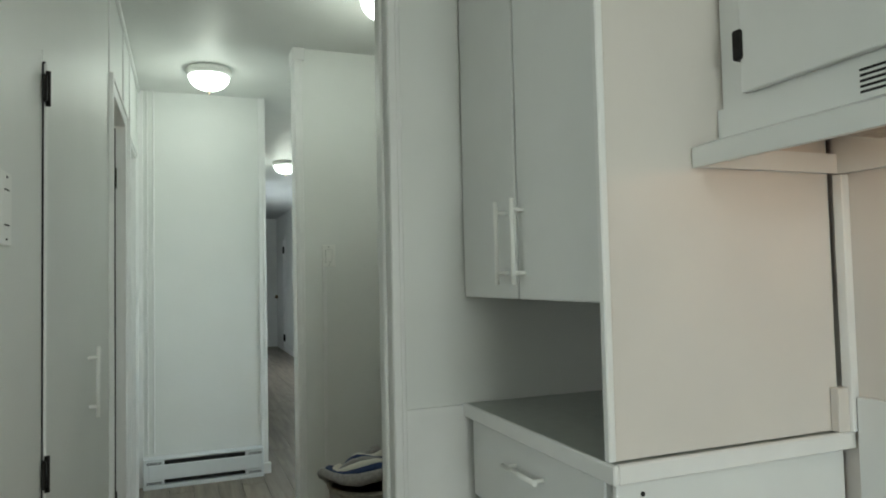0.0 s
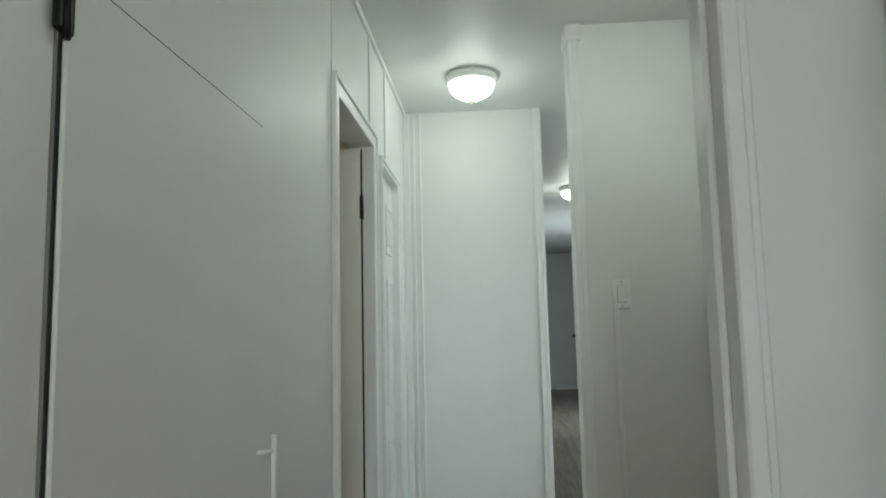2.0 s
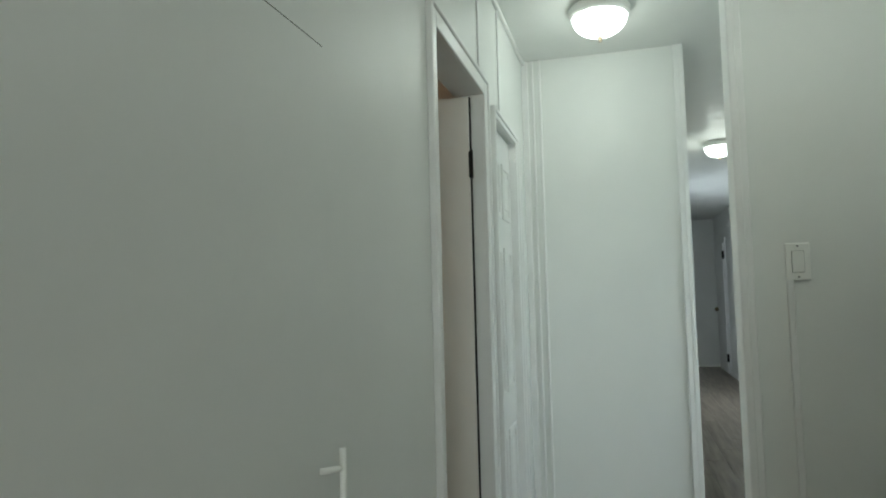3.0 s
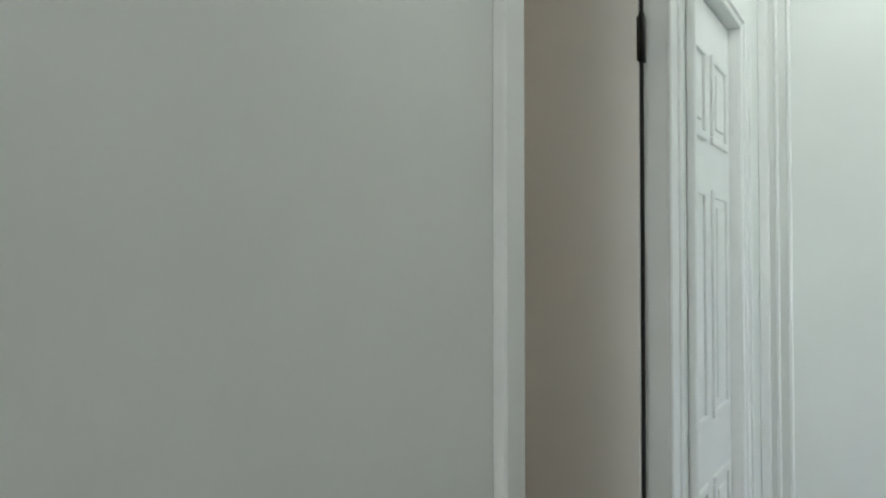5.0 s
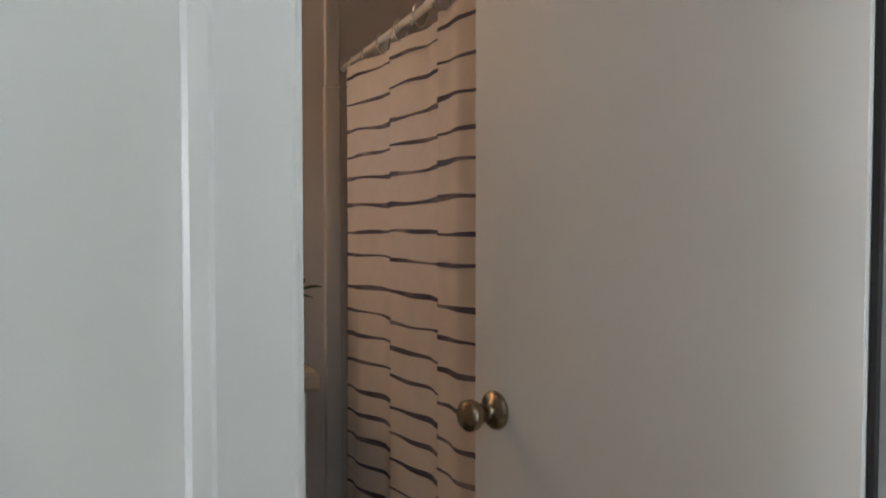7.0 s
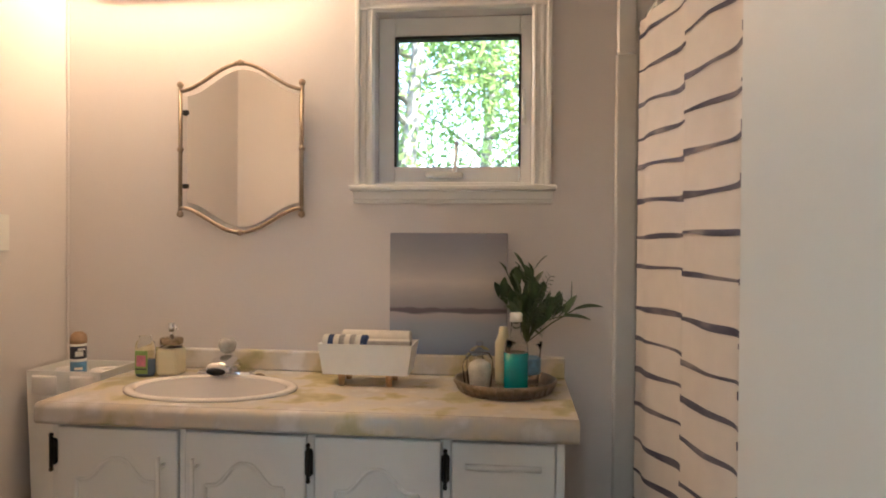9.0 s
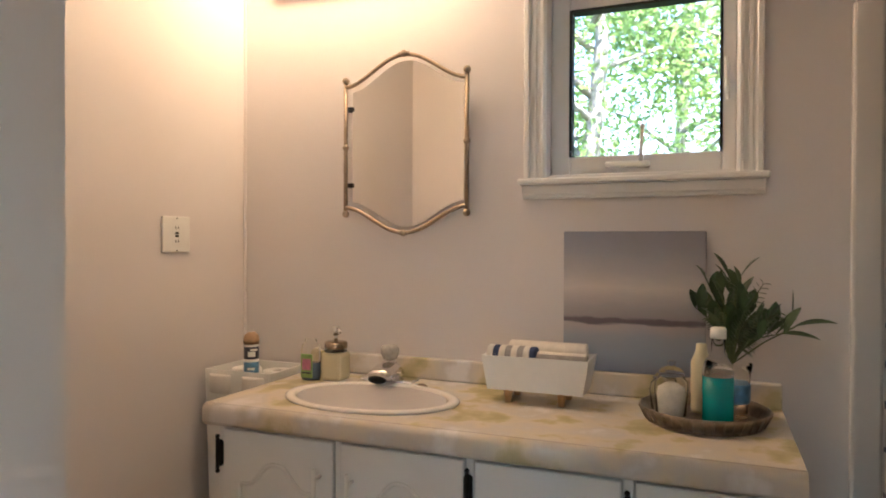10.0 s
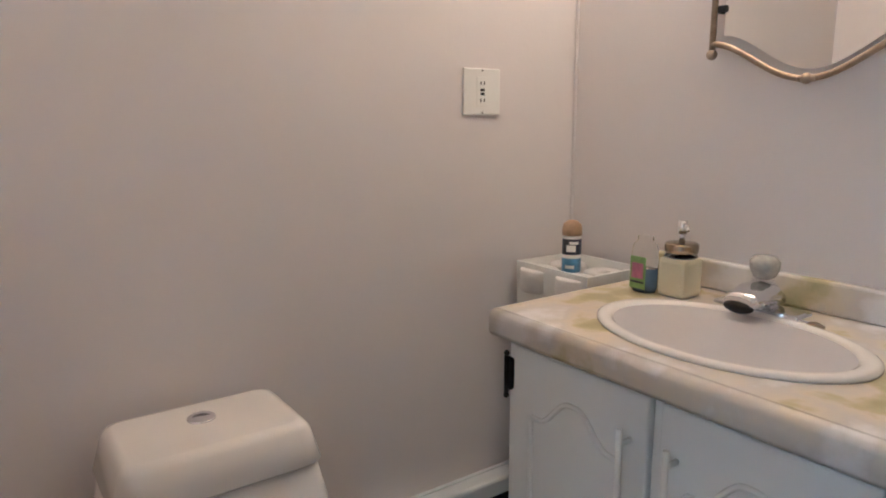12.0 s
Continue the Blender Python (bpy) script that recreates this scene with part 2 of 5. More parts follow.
def tube(bm, pts, r, seg=10, closed=False):
    """A round bar along pts; r may be a number or one number a point."""
    pts = [Vector(p) for p in pts]
    rings = []
    for i, p in enumerate(pts):
        a, b = pts[max(0, i - 1)], pts[min(len(pts) - 1, i + 1)]
        q = (b - a).to_track_quat("Z", "Y")
        rr = r[i] if isinstance(r, (list, tuple)) else r
        rings.append([bm.verts.new(p + q @ Vector((rr * math.cos(2 * math.pi * k / seg), rr * math.sin(2 * math.pi * k / seg), 0))) for k in range(seg)])
    for a, b in zip(rings, rings[1:]):
        for k in range(seg):
            bm.faces.new((a[k], a[(k + 1) % seg], b[(k + 1) % seg], b[k])).smooth = True
    bm.faces.new(rings[0][::-1])
    bm.faces.new(rings[-1])
    return bm


def lathe(bm, prof, at, seg=24, sx=1.0, sy=1.0, m=None):
    """A profile of (radius, height) turned about z at a place."""
    rings = []
    for r, z in prof:
        ring = []
        for k in range(seg):
            v = Vector((r * sx * math.cos(2 * math.pi * k / seg), r * sy * math.sin(2 * math.pi * k / seg), z))
            ring.append(bm.verts.new((m @ v if m else v) + Vector(at)))
        rings.append(ring)
    for a, b in zip(rings, rings[1:]):
        for k in range(seg):
            bm.faces.new((a[k], a[(k + 1) % seg], b[(k + 1) % seg], b[k])).smooth = True
    if prof[0][0] > 1e-5:
        bm.faces.new(rings[0][::-1])
    if prof[-1][0] > 1e-5:
        bm.faces.new(rings[-1])
    bmesh.ops.remove_doubles(bm, verts=bm.verts, dist=1e-6)
    return bm


def part(name, bm, material, parent=None, label=""):
    me = bpy.data.meshes.new(name)
    bmesh.ops.recalc_face_normals(bm, faces=bm.faces)
    bm.to_mesh(me)
    bm.free()
    me.materials.append(material)
    ob = new(name, me)
    if parent:
        ob.parent = parent
        ob.matrix_parent_inverse = Matrix.Translation(HOME[parent.name]).inverted() if parent.name in HOME else Matrix()
    if label:
        ob["label"] = label
    return ob


def thing(name, at, label, category, group=""):
    ob = new(name)
    ob.location = at
    ob.empty_display_size = 0.05
    HOME[ob.name] = Vector(at)
    return tagged(ob, label, category, group)


def bx(*a, bev=0.0, seg=1):
    return box(bmesh.new(), *a, bev=bev, seg=seg)


def setting(name, bm, material, label, category):
    return tagged(part(name, bm, material), label, category, kind="structure")


def ball(bm, at, r, seg=12):
    bmesh.ops.create_uvsphere(bm, u_segments=seg, v_segments=seg // 2 + 2, radius=r, matrix=Matrix.Translation(at))
    for fc in bm.faces:
        fc.smooth = True
    return bm

# ---- large structure ----
YS = 2.29            # inner face of the bathroom's south wall
XW = -2.15           # inner face of the bathroom's window wall

bm = bx(-0.1, 1.68, 0, 0, 2.176, CEIL)
box(bm, -0.1, 2.186, 0, 0, 3.521, CEIL)
box(bm, -0.1, 2.176, 0, -0.06, 2.186, 0.55)
box(bm, -0.1, 2.176, 1.74, 0, 2.186, CEIL)
box(bm, -0.1, 4.177, 0, 0, 4.335, CEIL)
box(bm, -0.1, 4.885, 0, 0, 5.22, CEIL)
box(bm, -0.1, 3.521, 2.032, 0, 4.177, CEIL)
box(bm, -0.1, 4.335, 2.012, 0, 4.885, CEIL)
setting("wall_hall_west", bm, WALL, "white painted panel wall with two door openings", "wall")
setting("wall_hall_end", bx(-0.1, 5.22, 0, 0.776, 5.32, CEIL), WALL, "white painted wall closing the hallway above a heater", "wall")
setting("wall_wing", bx(0.835, 4.15, 0, 1.97, 4.25, CEIL), WALL, "white painted wing wall with a light switch", "wall")
setting("wall_partition", bx(0.812, 2.37, 0, 1.62, 2.47, CEIL), WALL, "white painted partition wall beside the kitchen cabinet", "wall")
setting("wall_kitchen_east", bx(1.62, -2.4, 0, 1.72, 2.37, CEIL), PANEL, "cream painted kitchen wall behind the range hood", "wall")
bm = bx(1.97, 2.47, 0, 2.07, 4.37, CEIL)
box(bm, 1.97, 5.07, 0, 2.07, 14.0, CEIL)
box(bm, 1.97, 4.37, 0, 2.07, 5.07, 0.7)
box(bm, 1.97, 4.37, 2.0, 2.07, 5.07, CEIL)
box(bm, 1.62, 2.47, 0, 1.97, 2.57, CEIL)
setting("wall_corridor_east", bm, WALL, "white painted corridor wall with a window", "wall")
bm = bx(0.676, 5.32, 0, 0.776, 9.3, CEIL)
box(bm, 0.676, 10.5, 0, 0.776, 14.0, CEIL)
box(bm, 0.676, 9.3, 0, 0.776, 10.5, 0.85)
box(bm, 0.676, 9.3, 1.95, 0.776, 10.5, CEIL)
setting("wall_corridor_west", bm, WALL, "white painted corridor wall", "wall")
setting("wall_corridor_end", bx(0.676, 14.0, 0, 2.07, 14.1, CEIL), WALL, "white painted wall at the corridor end", "wall")
bm = bx(-3.1, -2.5, 0, 0.2, -2.4, CEIL)
box(bm, 1.5, -2.5, 0, 1.72, -2.4, CEIL)
box(bm, 0.2, -2.5, 0, 1.5, -2.4, 0.95)
box(bm, 0.2, -2.5, 2.05, 1.5, -2.4, CEIL)
setting("wall_kitchen_south", bm, WALL, "white painted kitchen wall with a wide opening for added light", "wall")
bm = bx(-3.1, -2.4, 0, -3.0, -0.9, CEIL)
box(bm, -3.1, 0.9, 0, -3.0, 1.78, CEIL)
box(bm, -3.1, -0.9, 0, -3.0, 0.9, 0.95)
box(bm, -3.1, -0.9, 2.05, -3.0, 0.9, CEIL)
setting("wall_living_west", bm, WALL, "white painted outer wall", "wall")
setting("wall_living_north", bx(-3.0, 1.68, 0, -0.1, 1.78, CEIL), WALL, "white painted room wall", "wall")
bm = bx(XW - 0.2, 2.19, 0, XW, 3.34, CEIL)
box(bm, XW - 0.2, 3.84, 0, XW, 4.94, CEIL)
box(bm, XW - 0.2, 3.34, 0, XW, 3.84, 1.46)
box(bm, XW - 0.2, 3.34, 2.01, XW, 3.84, CEIL)
setting("wall_bath_west", bm, BATHWALL, "off-white painted bathroom wall with a small window", "wall")
setting("wall_bath_south", bx(XW, 2.19, 0, -0.1, YS, CEIL), BATHWALL, "off-white painted bathroom wall behind the toilet", "wall")
bm = bx(-0.73, YS, 0, -0.66, 3.217, CEIL)
box(bm, -0.66, 3.147, 0, -0.1, 3.217, CEIL)
setting("wall_cupboard_box", bm, BATHWALL, "off-white boxed-in cupboard wall beside the toilet", "wall")
setting("wall_bath_north", bx(XW, 4.84, 0, -0.7, 4.94, CEIL), TUB, "pale wall at the end of the bathtub", "wall")
bm = bx(-0.76, 4.215, 0, -0.70, 5.0, CEIL)
box(bm, -0.70, 4.215, 0, -0.1, 4.265, CEIL)
box(bm, -0.70, 4.95, 0, -0.1, 5.0, CEIL)
setting("wall_closet_box", bm, BATHWALL, "off-white boxed-in closet wall", "wall")
setting("ceiling", bx(-3.1, -2.5, CEIL, 2.1, 14.1, CEIL + 0.1), CEILP, "white painted panel ceiling", "ceiling")
floor = setting("floor", bx(-3.1, -2.5, -0.12, 2.1, 14.1, -0.012), DARK, "grey-brown oak laminate plank floor", "floor")
setting("ground", bx(-120, -80, -0.9, 80, 80, -0.8), GRASS, "green lawn around the house", "ground")


def casing(name, ya, yb, top, w, x0, t, label):
    """Flat door trim with a raised outer bead, on the hall side."""
    bm = bmesh.new()
    for a, b in ((ya - w, ya), (yb, yb + w)):
        box(bm, x0, a, 0, x0 + t, b, top + w, bev=0.003)
    box(bm, x0, ya, top, x0 + t, yb, top + w, bev=0.003)
    for a, b in ((ya - w - 0.004, ya - w + 0.012), (yb + w - 0.012, yb + w + 0.004)):
        box(bm, x0, a, 0, x0 + t + 0.007, b, top + w + 0.004, bev=0.003)
    box(bm, x0, ya - w, top + w - 0.012, x0 + t + 0.007, yb + w, top + w + 0.004, bev=0.003)
    return setting(name, bm, TRIM, label, "door trim")


casing("trim_bath_door", 3.533, 4.165, 2.02, 0.058, 0.0, 0.012, "white painted trim around the bathroom door")
casing("trim_closet_door", 4.35, 4.87, 1.99, 0.028, 0.0, 0.014, "white painted trim around the closet door")
bm = bx(-0.1, 3.521, 0, 0.002, 3.533, 2.02)
box(bm, -0.1, 4.165, 0, 0.002, 4.177, 2.02)
box(bm, -0.1, 3.521, 2.02, 0.002, 4.177, 2.032)
box(bm, -0.05, 3.533, 0, -0.02, 3.543, 2.01)
setting("door_jamb", bm, TRIM, "white painted door jamb with a stop", "door frame")
setting("trim_closet_side", box(box(bx(0.0, 4.904, 0, 0.010, 4.99, 2.0, bev=0.003), 0.0, 4.988, 0, 0.016, 5.004, 2.0, bev=0.003), 0.0, 4.93, 0, 0.014, 4.944, 2.0, bev=0.003), TRIM, "white painted moulded trim beside the closet door", "door trim")
bm = bx(-0.1, 4.335, 0, 0.002, 4.35, 1.99)
box(bm, -0.1, 4.87, 0, 0.002, 4.885, 1.99)
box(bm, -0.1, 4.335, 1.99, 0.002, 4.885, 2.012)
setting("closet_jamb", bm, TRIM, "white painted closet jamb", "door frame")
bm = bx(0, 4.105, 2.075, 0.007, 4.125, CEIL, bev=0.002)
box(bm, 0, 4.50, 2.03, 0.007, 4.52, CEIL, bev=0.002)
box(bm, 0, 3.47, 2.08, 0.005, 3.482, CEIL, bev=0.002)
setting("trim_wall_battens", bm, TRIM, "thin white painted battens over wall joints", "trim")
bm = bmesh.new()
for a in (0.048, 0.085):
    box(bm, a, 5.209, 0.2, a + 0.012, 5.22, CEIL, bev=0.003)
box(bm, 0.0, 5.206, 0.0, 0.03, 5.22, CEIL, bev=0.003)
setting("trim_end_batten", bm, TRIM, "white painted batten on the end wall", "trim")
bm = bx(0.76, 5.205, 0, 0.782, 5.335, CEIL, bev=0.003)
box(bm, 0.735, 5.207, 0, 0.762, 5.22, CEIL, bev=0.003)
box(bm, 0.75, 5.19, 0, 0.797, 5.22, 0.07, bev=0.003)
setting("trim_end_corner", bm, TRIM, "white painted corner trim with a small plinth", "trim")
bm = bx(0.815, 4.135, 0, 0.838, 4.265, CEIL, bev=0.003)
box(bm, 0.835, 4.138, 0, 0.858, 4.15, CEIL, bev=0.003)
box(bm, 0.806, 4.128, 2.42, 0.87, 4.27, CEIL - 0.002, bev=0.004)
box(bm, 0.95, 4.143, 0, 0.97, 4.15, 1.33, bev=0.002)
setting("trim_wing_corner", bm, TRIM, "white painted corner trim on the wing wall", "trim")
bm = bx(0.789, 2.355, 0, 0.815, 2.485, CEIL, bev=0.004)
box(bm, 0.779, 2.40, 0, 0.791, 2.44, CEIL, bev=0.004)
box(bm, 0.812, 2.358, 0, 0.827, 2.37, CEIL, bev=0.004)
box(bm, 0.812, 2.362, 0, 1.003, 2.3695, 0.90, bev=0.001)
setting("trim_partition_end", bm, TRIM, "white painted trim on the partition end", "trim")
setting("trim_wall_end", bx(-0.115, 1.645, 0, 0.012, 1.682, CEIL, bev=0.004), TRIM, "white painted trim at the wall end", "trim")
bm = bx(0, 1.68, CEIL - 0.022, 0.016, 5.22, CEIL - 0.001, bev=0.003)
setting("trim_ceiling", bm, TRIM, "white painted ceiling edge moulding", "trim")
bm = bx(XW, YS, 0, -0.73, YS + 0.012, 0.14, bev=0.004)
box(bm, XW, 3.95, 0, XW + 0.012, 4.1, 0.1, bev=0.003)
setting("baseboard", bm, TRIM, "white painted bathroom baseboard", "baseboard")
setting("trim_bath_corner", bx(XW, YS, 0.14, XW + 0.009, YS + 0.009, CEIL, bev=0.003), BATHWALL, "white painted corner moulding", "trim")

# ---- hall things ----


def ceiling_lamp(at):
    x, y = at
    t = thing("ceiling_lamp", (x, y, CEIL), "white frosted glass dome ceiling lamp, lit", "ceiling lamp", "dome ceiling lamps")
    part("base", lathe(bmesh.new(), [(0.0, 0), (0.118, 0), (0.128, -0.012), (0.126, -0.03), (0.116, -0.044), (0.0, -0.044)], (x, y, CEIL), 32), WHITEPL, t)
    prof = [(0.113 * math.cos(a), -0.045 - 0.080 * math.sin(a)) for a in [math.pi / 2 * k / 10 for k in range(11)]]
    shade = part("shade", lathe(bmesh.new(), prof, (x, y, CEIL), 32), BOWL, t, "glowing frosted glass bowl")
    shade.visible_shadow = False
    part("finial", ball(lathe(bmesh.new(), [(0.004, 0), (0.012, -0.003), (0.008, -0.012)], (x, y, CEIL - 0.125), 12), (x, y, CEIL - 0.142), 0.008), NICKEL, t, "small metal finial")
    return t


first = ceiling_lamp((0.41, 4.66))
copy_thing(first, pose(1.09, 3.34, CEIL))
copy_thing(first, pose(1.25, 7.6, CEIL))

vent = thing("ceiling_vent", (0.39, 3.50, CEIL), "round grey slotted ceiling vent", "vent")
part("rim", lathe(bmesh.new(), [(0.07, 0.0), (0.11, 0), (0.11, -0.008), (0.075, -0.014), (0.07, -0.006)], (0.39, 3.50, CEIL - 0.0005), 28), WHITEPL, vent)
part("backing", lathe(bmesh.new(), [(0.0, -0.001), (0.072, -0.001), (0.072, -0.004), (0, -0.004)], (0.39, 3.50, CEIL), 24), DARK, vent)
for k in range(12):
    a = 2 * math.pi * k / 12
    b = bmesh.new()
    tube(b, [(0.39 + 0.02 * math.cos(a), 3.5 + 0.02 * math.sin(a), CEIL - 0.009), (0.39 + 0.074 * math.cos(a), 3.5 + 0.074 * math.sin(a), CEIL - 0.009)], 0.004, 6)
    part("slat", b, WHITEPL, vent)

heater = thing("baseboard_heater", (0.40, 5.16, 0.0), "white enamel electric baseboard heater against the wall", "heater")
part("back", bx(0.03, 5.175, 0.015, 0.745, 5.207, 0.185, bev=0.003), HEATER, heater)
part("cover", bx(0.06, 5.135, 0.055, 0.725, 5.145, 0.145, bev=0.004), HEATER, heater)
part("top", bx(0.03, 5.135, 0.172, 0.745, 5.175, 0.185, bev=0.004), HEATER, heater)
part("base", bx(0.03, 5.135, 0.0, 0.745, 5.175, 0.024, bev=0.003), HEATER, heater)
part("heating_element", bx(0.15, 5.150, 0.03, 0.63, 5.174, 0.165), DARK, heater, "dark heating fins")
for a, b in ((0.03, 0.15), (0.63, 0.745)):
    cap = part("end_cap", bx(a, 5.138, 0.024, b, 5.176, 0.172, bev=0.003), HEATER, heater)
    for z in (0.158, 0.15, 0.04, 0.032):
        part("slot", bx(a + 0.02, 5.1365, z, b - 0.015, 5.1385, z + 0.004), DARK, cap)

cup = thing("cupboard_door", (0.003, 2.52, 0.62), "white painted flush cupboard door, closed, with black hinges", "cupboard door")
part("seam", bx(0.0005, 2.19, 1.7155, 0.004, 2.848, 1.7185), DARK, cup, "thin dark joint")
# Thin dark piece carries the shade of the open slot beside the leaf.
part("edge_gap_shade", bx(-0.0005, 2.1840, 0.62, 0.0025, 2.1875, 1.715), DARK, cup, "dark strip for the shade in the gap at the hinged edge")
leaf = part("leaf", bx(0.0015, 2.188, 0.62, 0.008, 2.85, 1.715, bev=0.002), WALL, cup)
for z in (0.88, 1.66):
    h = part("hinge", bx(0.002, 2.166, z - 0.028, 0.011, 2.199, z + 0.028, bev=0.003), BLACK, cup, "black iron hinge")
    part("pin", tube(bmesh.new(), [(0.011, 2.182, z - 0.036), (0.011, 2.182, z + 0.036)], 0.005, 8), BLACK, h)
b = tube(bmesh.new(), [(0.032, 2.845, 0.87), (0.032, 2.845, 1.075)], 0.0055, 10)
for z in (0.90, 1.045):
    tube(b, [(0.006, 2.815 if z > 1 else 2.845, z), (0.032, 2.845, z)], 0.005, 8)
part("handle", b, WHITEPL, cup, "white painted bar handle")


def switch_plate(name, label, cat, place, w, h, rows):
    """A wall plate lying in its own x-z plane, facing -y, moved by place."""
    t = new(name)
    t.matrix_world = place
    tagged(t, label, cat)
    p = part("plate", bx(-w / 2, -0.007, -h / 2, w / 2, 0, h / 2, bev=0.003, seg=2), WHITEPL, t)
    p.matrix_parent_inverse = Matrix()
    for kind, x0, z0, x1, z1 in rows:
        q = part(kind, bx(x0, -0.010 if kind == "rocker" else (-0.0075 if kind in ("face", "toggle") else -0.0092), z0, x1, -0.004, z1, bev=0.0006), WHITEPL if kind in ("rocker", "toggle", "face") else DARK, t)
        q.matrix_parent_inverse = Matrix()
    return t


switch_plate("wall_switch", "white rocker light switch on the wing wall", "light switch", pose(0.985, 4.15, 1.385), 0.07, 0.114, [("slot", -0.0177, -0.0337, 0.0177, 0.0337), ("rocker", -0.017, -0.033, 0.017, 0.033), ("screw", -0.003, 0.046, 0.003, 0.05), ("screw", -0.003, -0.05, 0.003, -0.046)])
switch_plate("wall_switch", "white double switch plate on the hall wall", "light switch", pose(0, 1.86, 1.38, 0, 0, 90), 0.075, 0.118,
             [("toggle", -0.012, 0.018, 0.012, 0.034), ("slot", -0.013, 0.028, 0.013, 0.0300), ("toggle", -0.012, -0.034, 0.012, -0.018), ("slot", -0.013, -0.028, 0.013, -0.026), ("screw", -0.002, 0.048, 0.002, 0.051), ("screw", -0.002, -0.051, 0.002, -0.048)])

# six-panel closet door
cd = thing("closet_door", (-0.03, 4.61, 0.01), "white six-panel closet door, closed", "door")
body = part("leaf", bx(-0.05, 4.353, 0.01, -0.022, 4.867, 1.985, bev=0.002), TRIM, cd)
for y0, y1 in ((4.40, 4.58), (4.64, 4.82)):
    for z0, z1 in ((0.16, 0.75), (0.90, 1.50), (1.62, 1.86)):
        b = bmesh.new()
        for a in ((y0, z0, y1, z0 + 0.022), (y0, z1 - 0.022, y1, z1), (y0, z0 + 0.022, y0 + 0.022, z1 - 0.022), (y1 - 0.022, z0 + 0.022, y1, z1 - 0.022)):
            box(b, -0.024, a[0], a[1], -0.014, a[2], a[3], bev=0.004, seg=2)
        pn = part("panel", box(b, -0.024, y0 + 0.045, z0 + 0.045, -0.015, y1 - 0.045, z1 - 0.045, bev=0.006, seg=2), TRIM, cd)

# bathroom door leaf, swung into the bathroom
dm = pose(-0.042, 4.134, 0, 0, 0, 192.6)
door = new("door_1")
door.matrix_world = dm
tagged(door, "flat beige-white bathroom door standing open", "door")


def local_part(name, bm, material, parent, label=""):
    ob = part(name, bm, material, parent, label)
    ob.matrix_parent_inverse = Matrix()
    return ob


local_part("leaf", bx(0.0, -0.0175, 0.012, 0.622, 0.0175, 2.0, bev=0.003), DOORP, door)
for s in (1, -1):
    m = Matrix.Translation((0.566, 0.0175 * s, 1.005)) @ Matrix.Rotation(radians(-90 * s), 4, "X")
    k = local_part("knob", lathe(bmesh.new(), [(0.033, 0), (0.033, 0.004), (0.028, 0.009), (0.012, 0.012), (0.011, 0.03), (0.018, 0.036), (0.026, 0.05), (0.026, 0.062), (0.020, 0.068), (0.0, 0.068)], (0, 0, 0), 24, m=m), KNOBM, door, "antique brass door knob")
for z in (0.25, 1.76):
    local_part("hinge", tube(box(bmesh.new(), -0.012, -0.004, z - 0.045, 0.004, 0.020, z + 0.045), [(-0.006, 0.022, z - 0.05), (-0.006, 0.022, z + 0.05)], 0.006, 8), BLACK, door, "black iron hinge")
# Dark strip added along the hinges for the shade in the door gap.
local_part("hinge_gap_shade", bx(-0.008, 0.004, 0.012, -0.001, 0.0150, 2.0), DARK, door, "dark strip standing in for the shade along the hinges")
local_part("latch", bx(0.621, -0.011, 0.95, 0.624, 0.011, 1.01), KNOBM, door)

# laundry niche: hanging cabinet and basket
wc = thing("wall_cabinet", (1.6, 3.6, 1.36), "white painted hanging cabinet in the niche", "cabinet")
part("body", bx(1.345, 3.1, 1.39, 1.968, 4.136, CEIL - 0.003, bev=0.002), CAB, wc)
part("door", bx(1.325, 3.11, 1.42, 1.343, 3.61, CEIL - 0.02, bev=0.004), CAB, wc)
part("door", bx(1.325, 3.62, 1.42, 1.343, 4.13, CEIL - 0.02, bev=0.004), CAB, wc)
part("bottom_rail", bx(1.318, 3.1, 1.362, 1.968, 4.138, 1.389, bev=0.003), CAB, wc)

bk = thing("laundry_basket", (1.03, 3.55, 0.0), "beige cloth laundry basket on the floor", "basket")
part("body", lathe(bmesh.new(), [(0.0, 0.0), (0.15, 0), (0.18, 0.36), (0.17, 0.36), (0.145, 0.02), (0, 0.02)], (1.03, 3.55, 0), 28), BASKET, bk)
part("rim", lathe(bmesh.new(), [(0.182, 0.35), (0.188, 0.36), (0.182, 0.37), (0.172, 0.365), (0.174, 0.35)], (1.03, 3.55, 0), 28), BASKET, bk)
tw = thing("towel", (1.03, 3.55, 0.3), "crumpled grey and white striped towel over the basket", "towel")
for k in range(7):
    b = bmesh.new()
    pts, rad = [], []
    for j in range(15):
        a = -2.6 + 5.0 * j / 14
        hgt = 0.40 + 0.05 * math.cos(a * 0.9) + 0.018 * math.sin(3 * a + k)
        rr = 0.205 - 0.027 * k
        pts.append((1.03 + rr * math.sin(a), 3.55 - rr * math.cos(a), hgt + 0.008 * k if j not in (0, 14) else 0.30))
        rad.append(0.022 + 0.005 * math.sin(j * 1.3 + k))
    part("stripe_fold", tube(b, pts, rad, 8), NAVY if k % 3 == 1 else (GREYCL if k % 3 == 0 else WHITECL), tw)

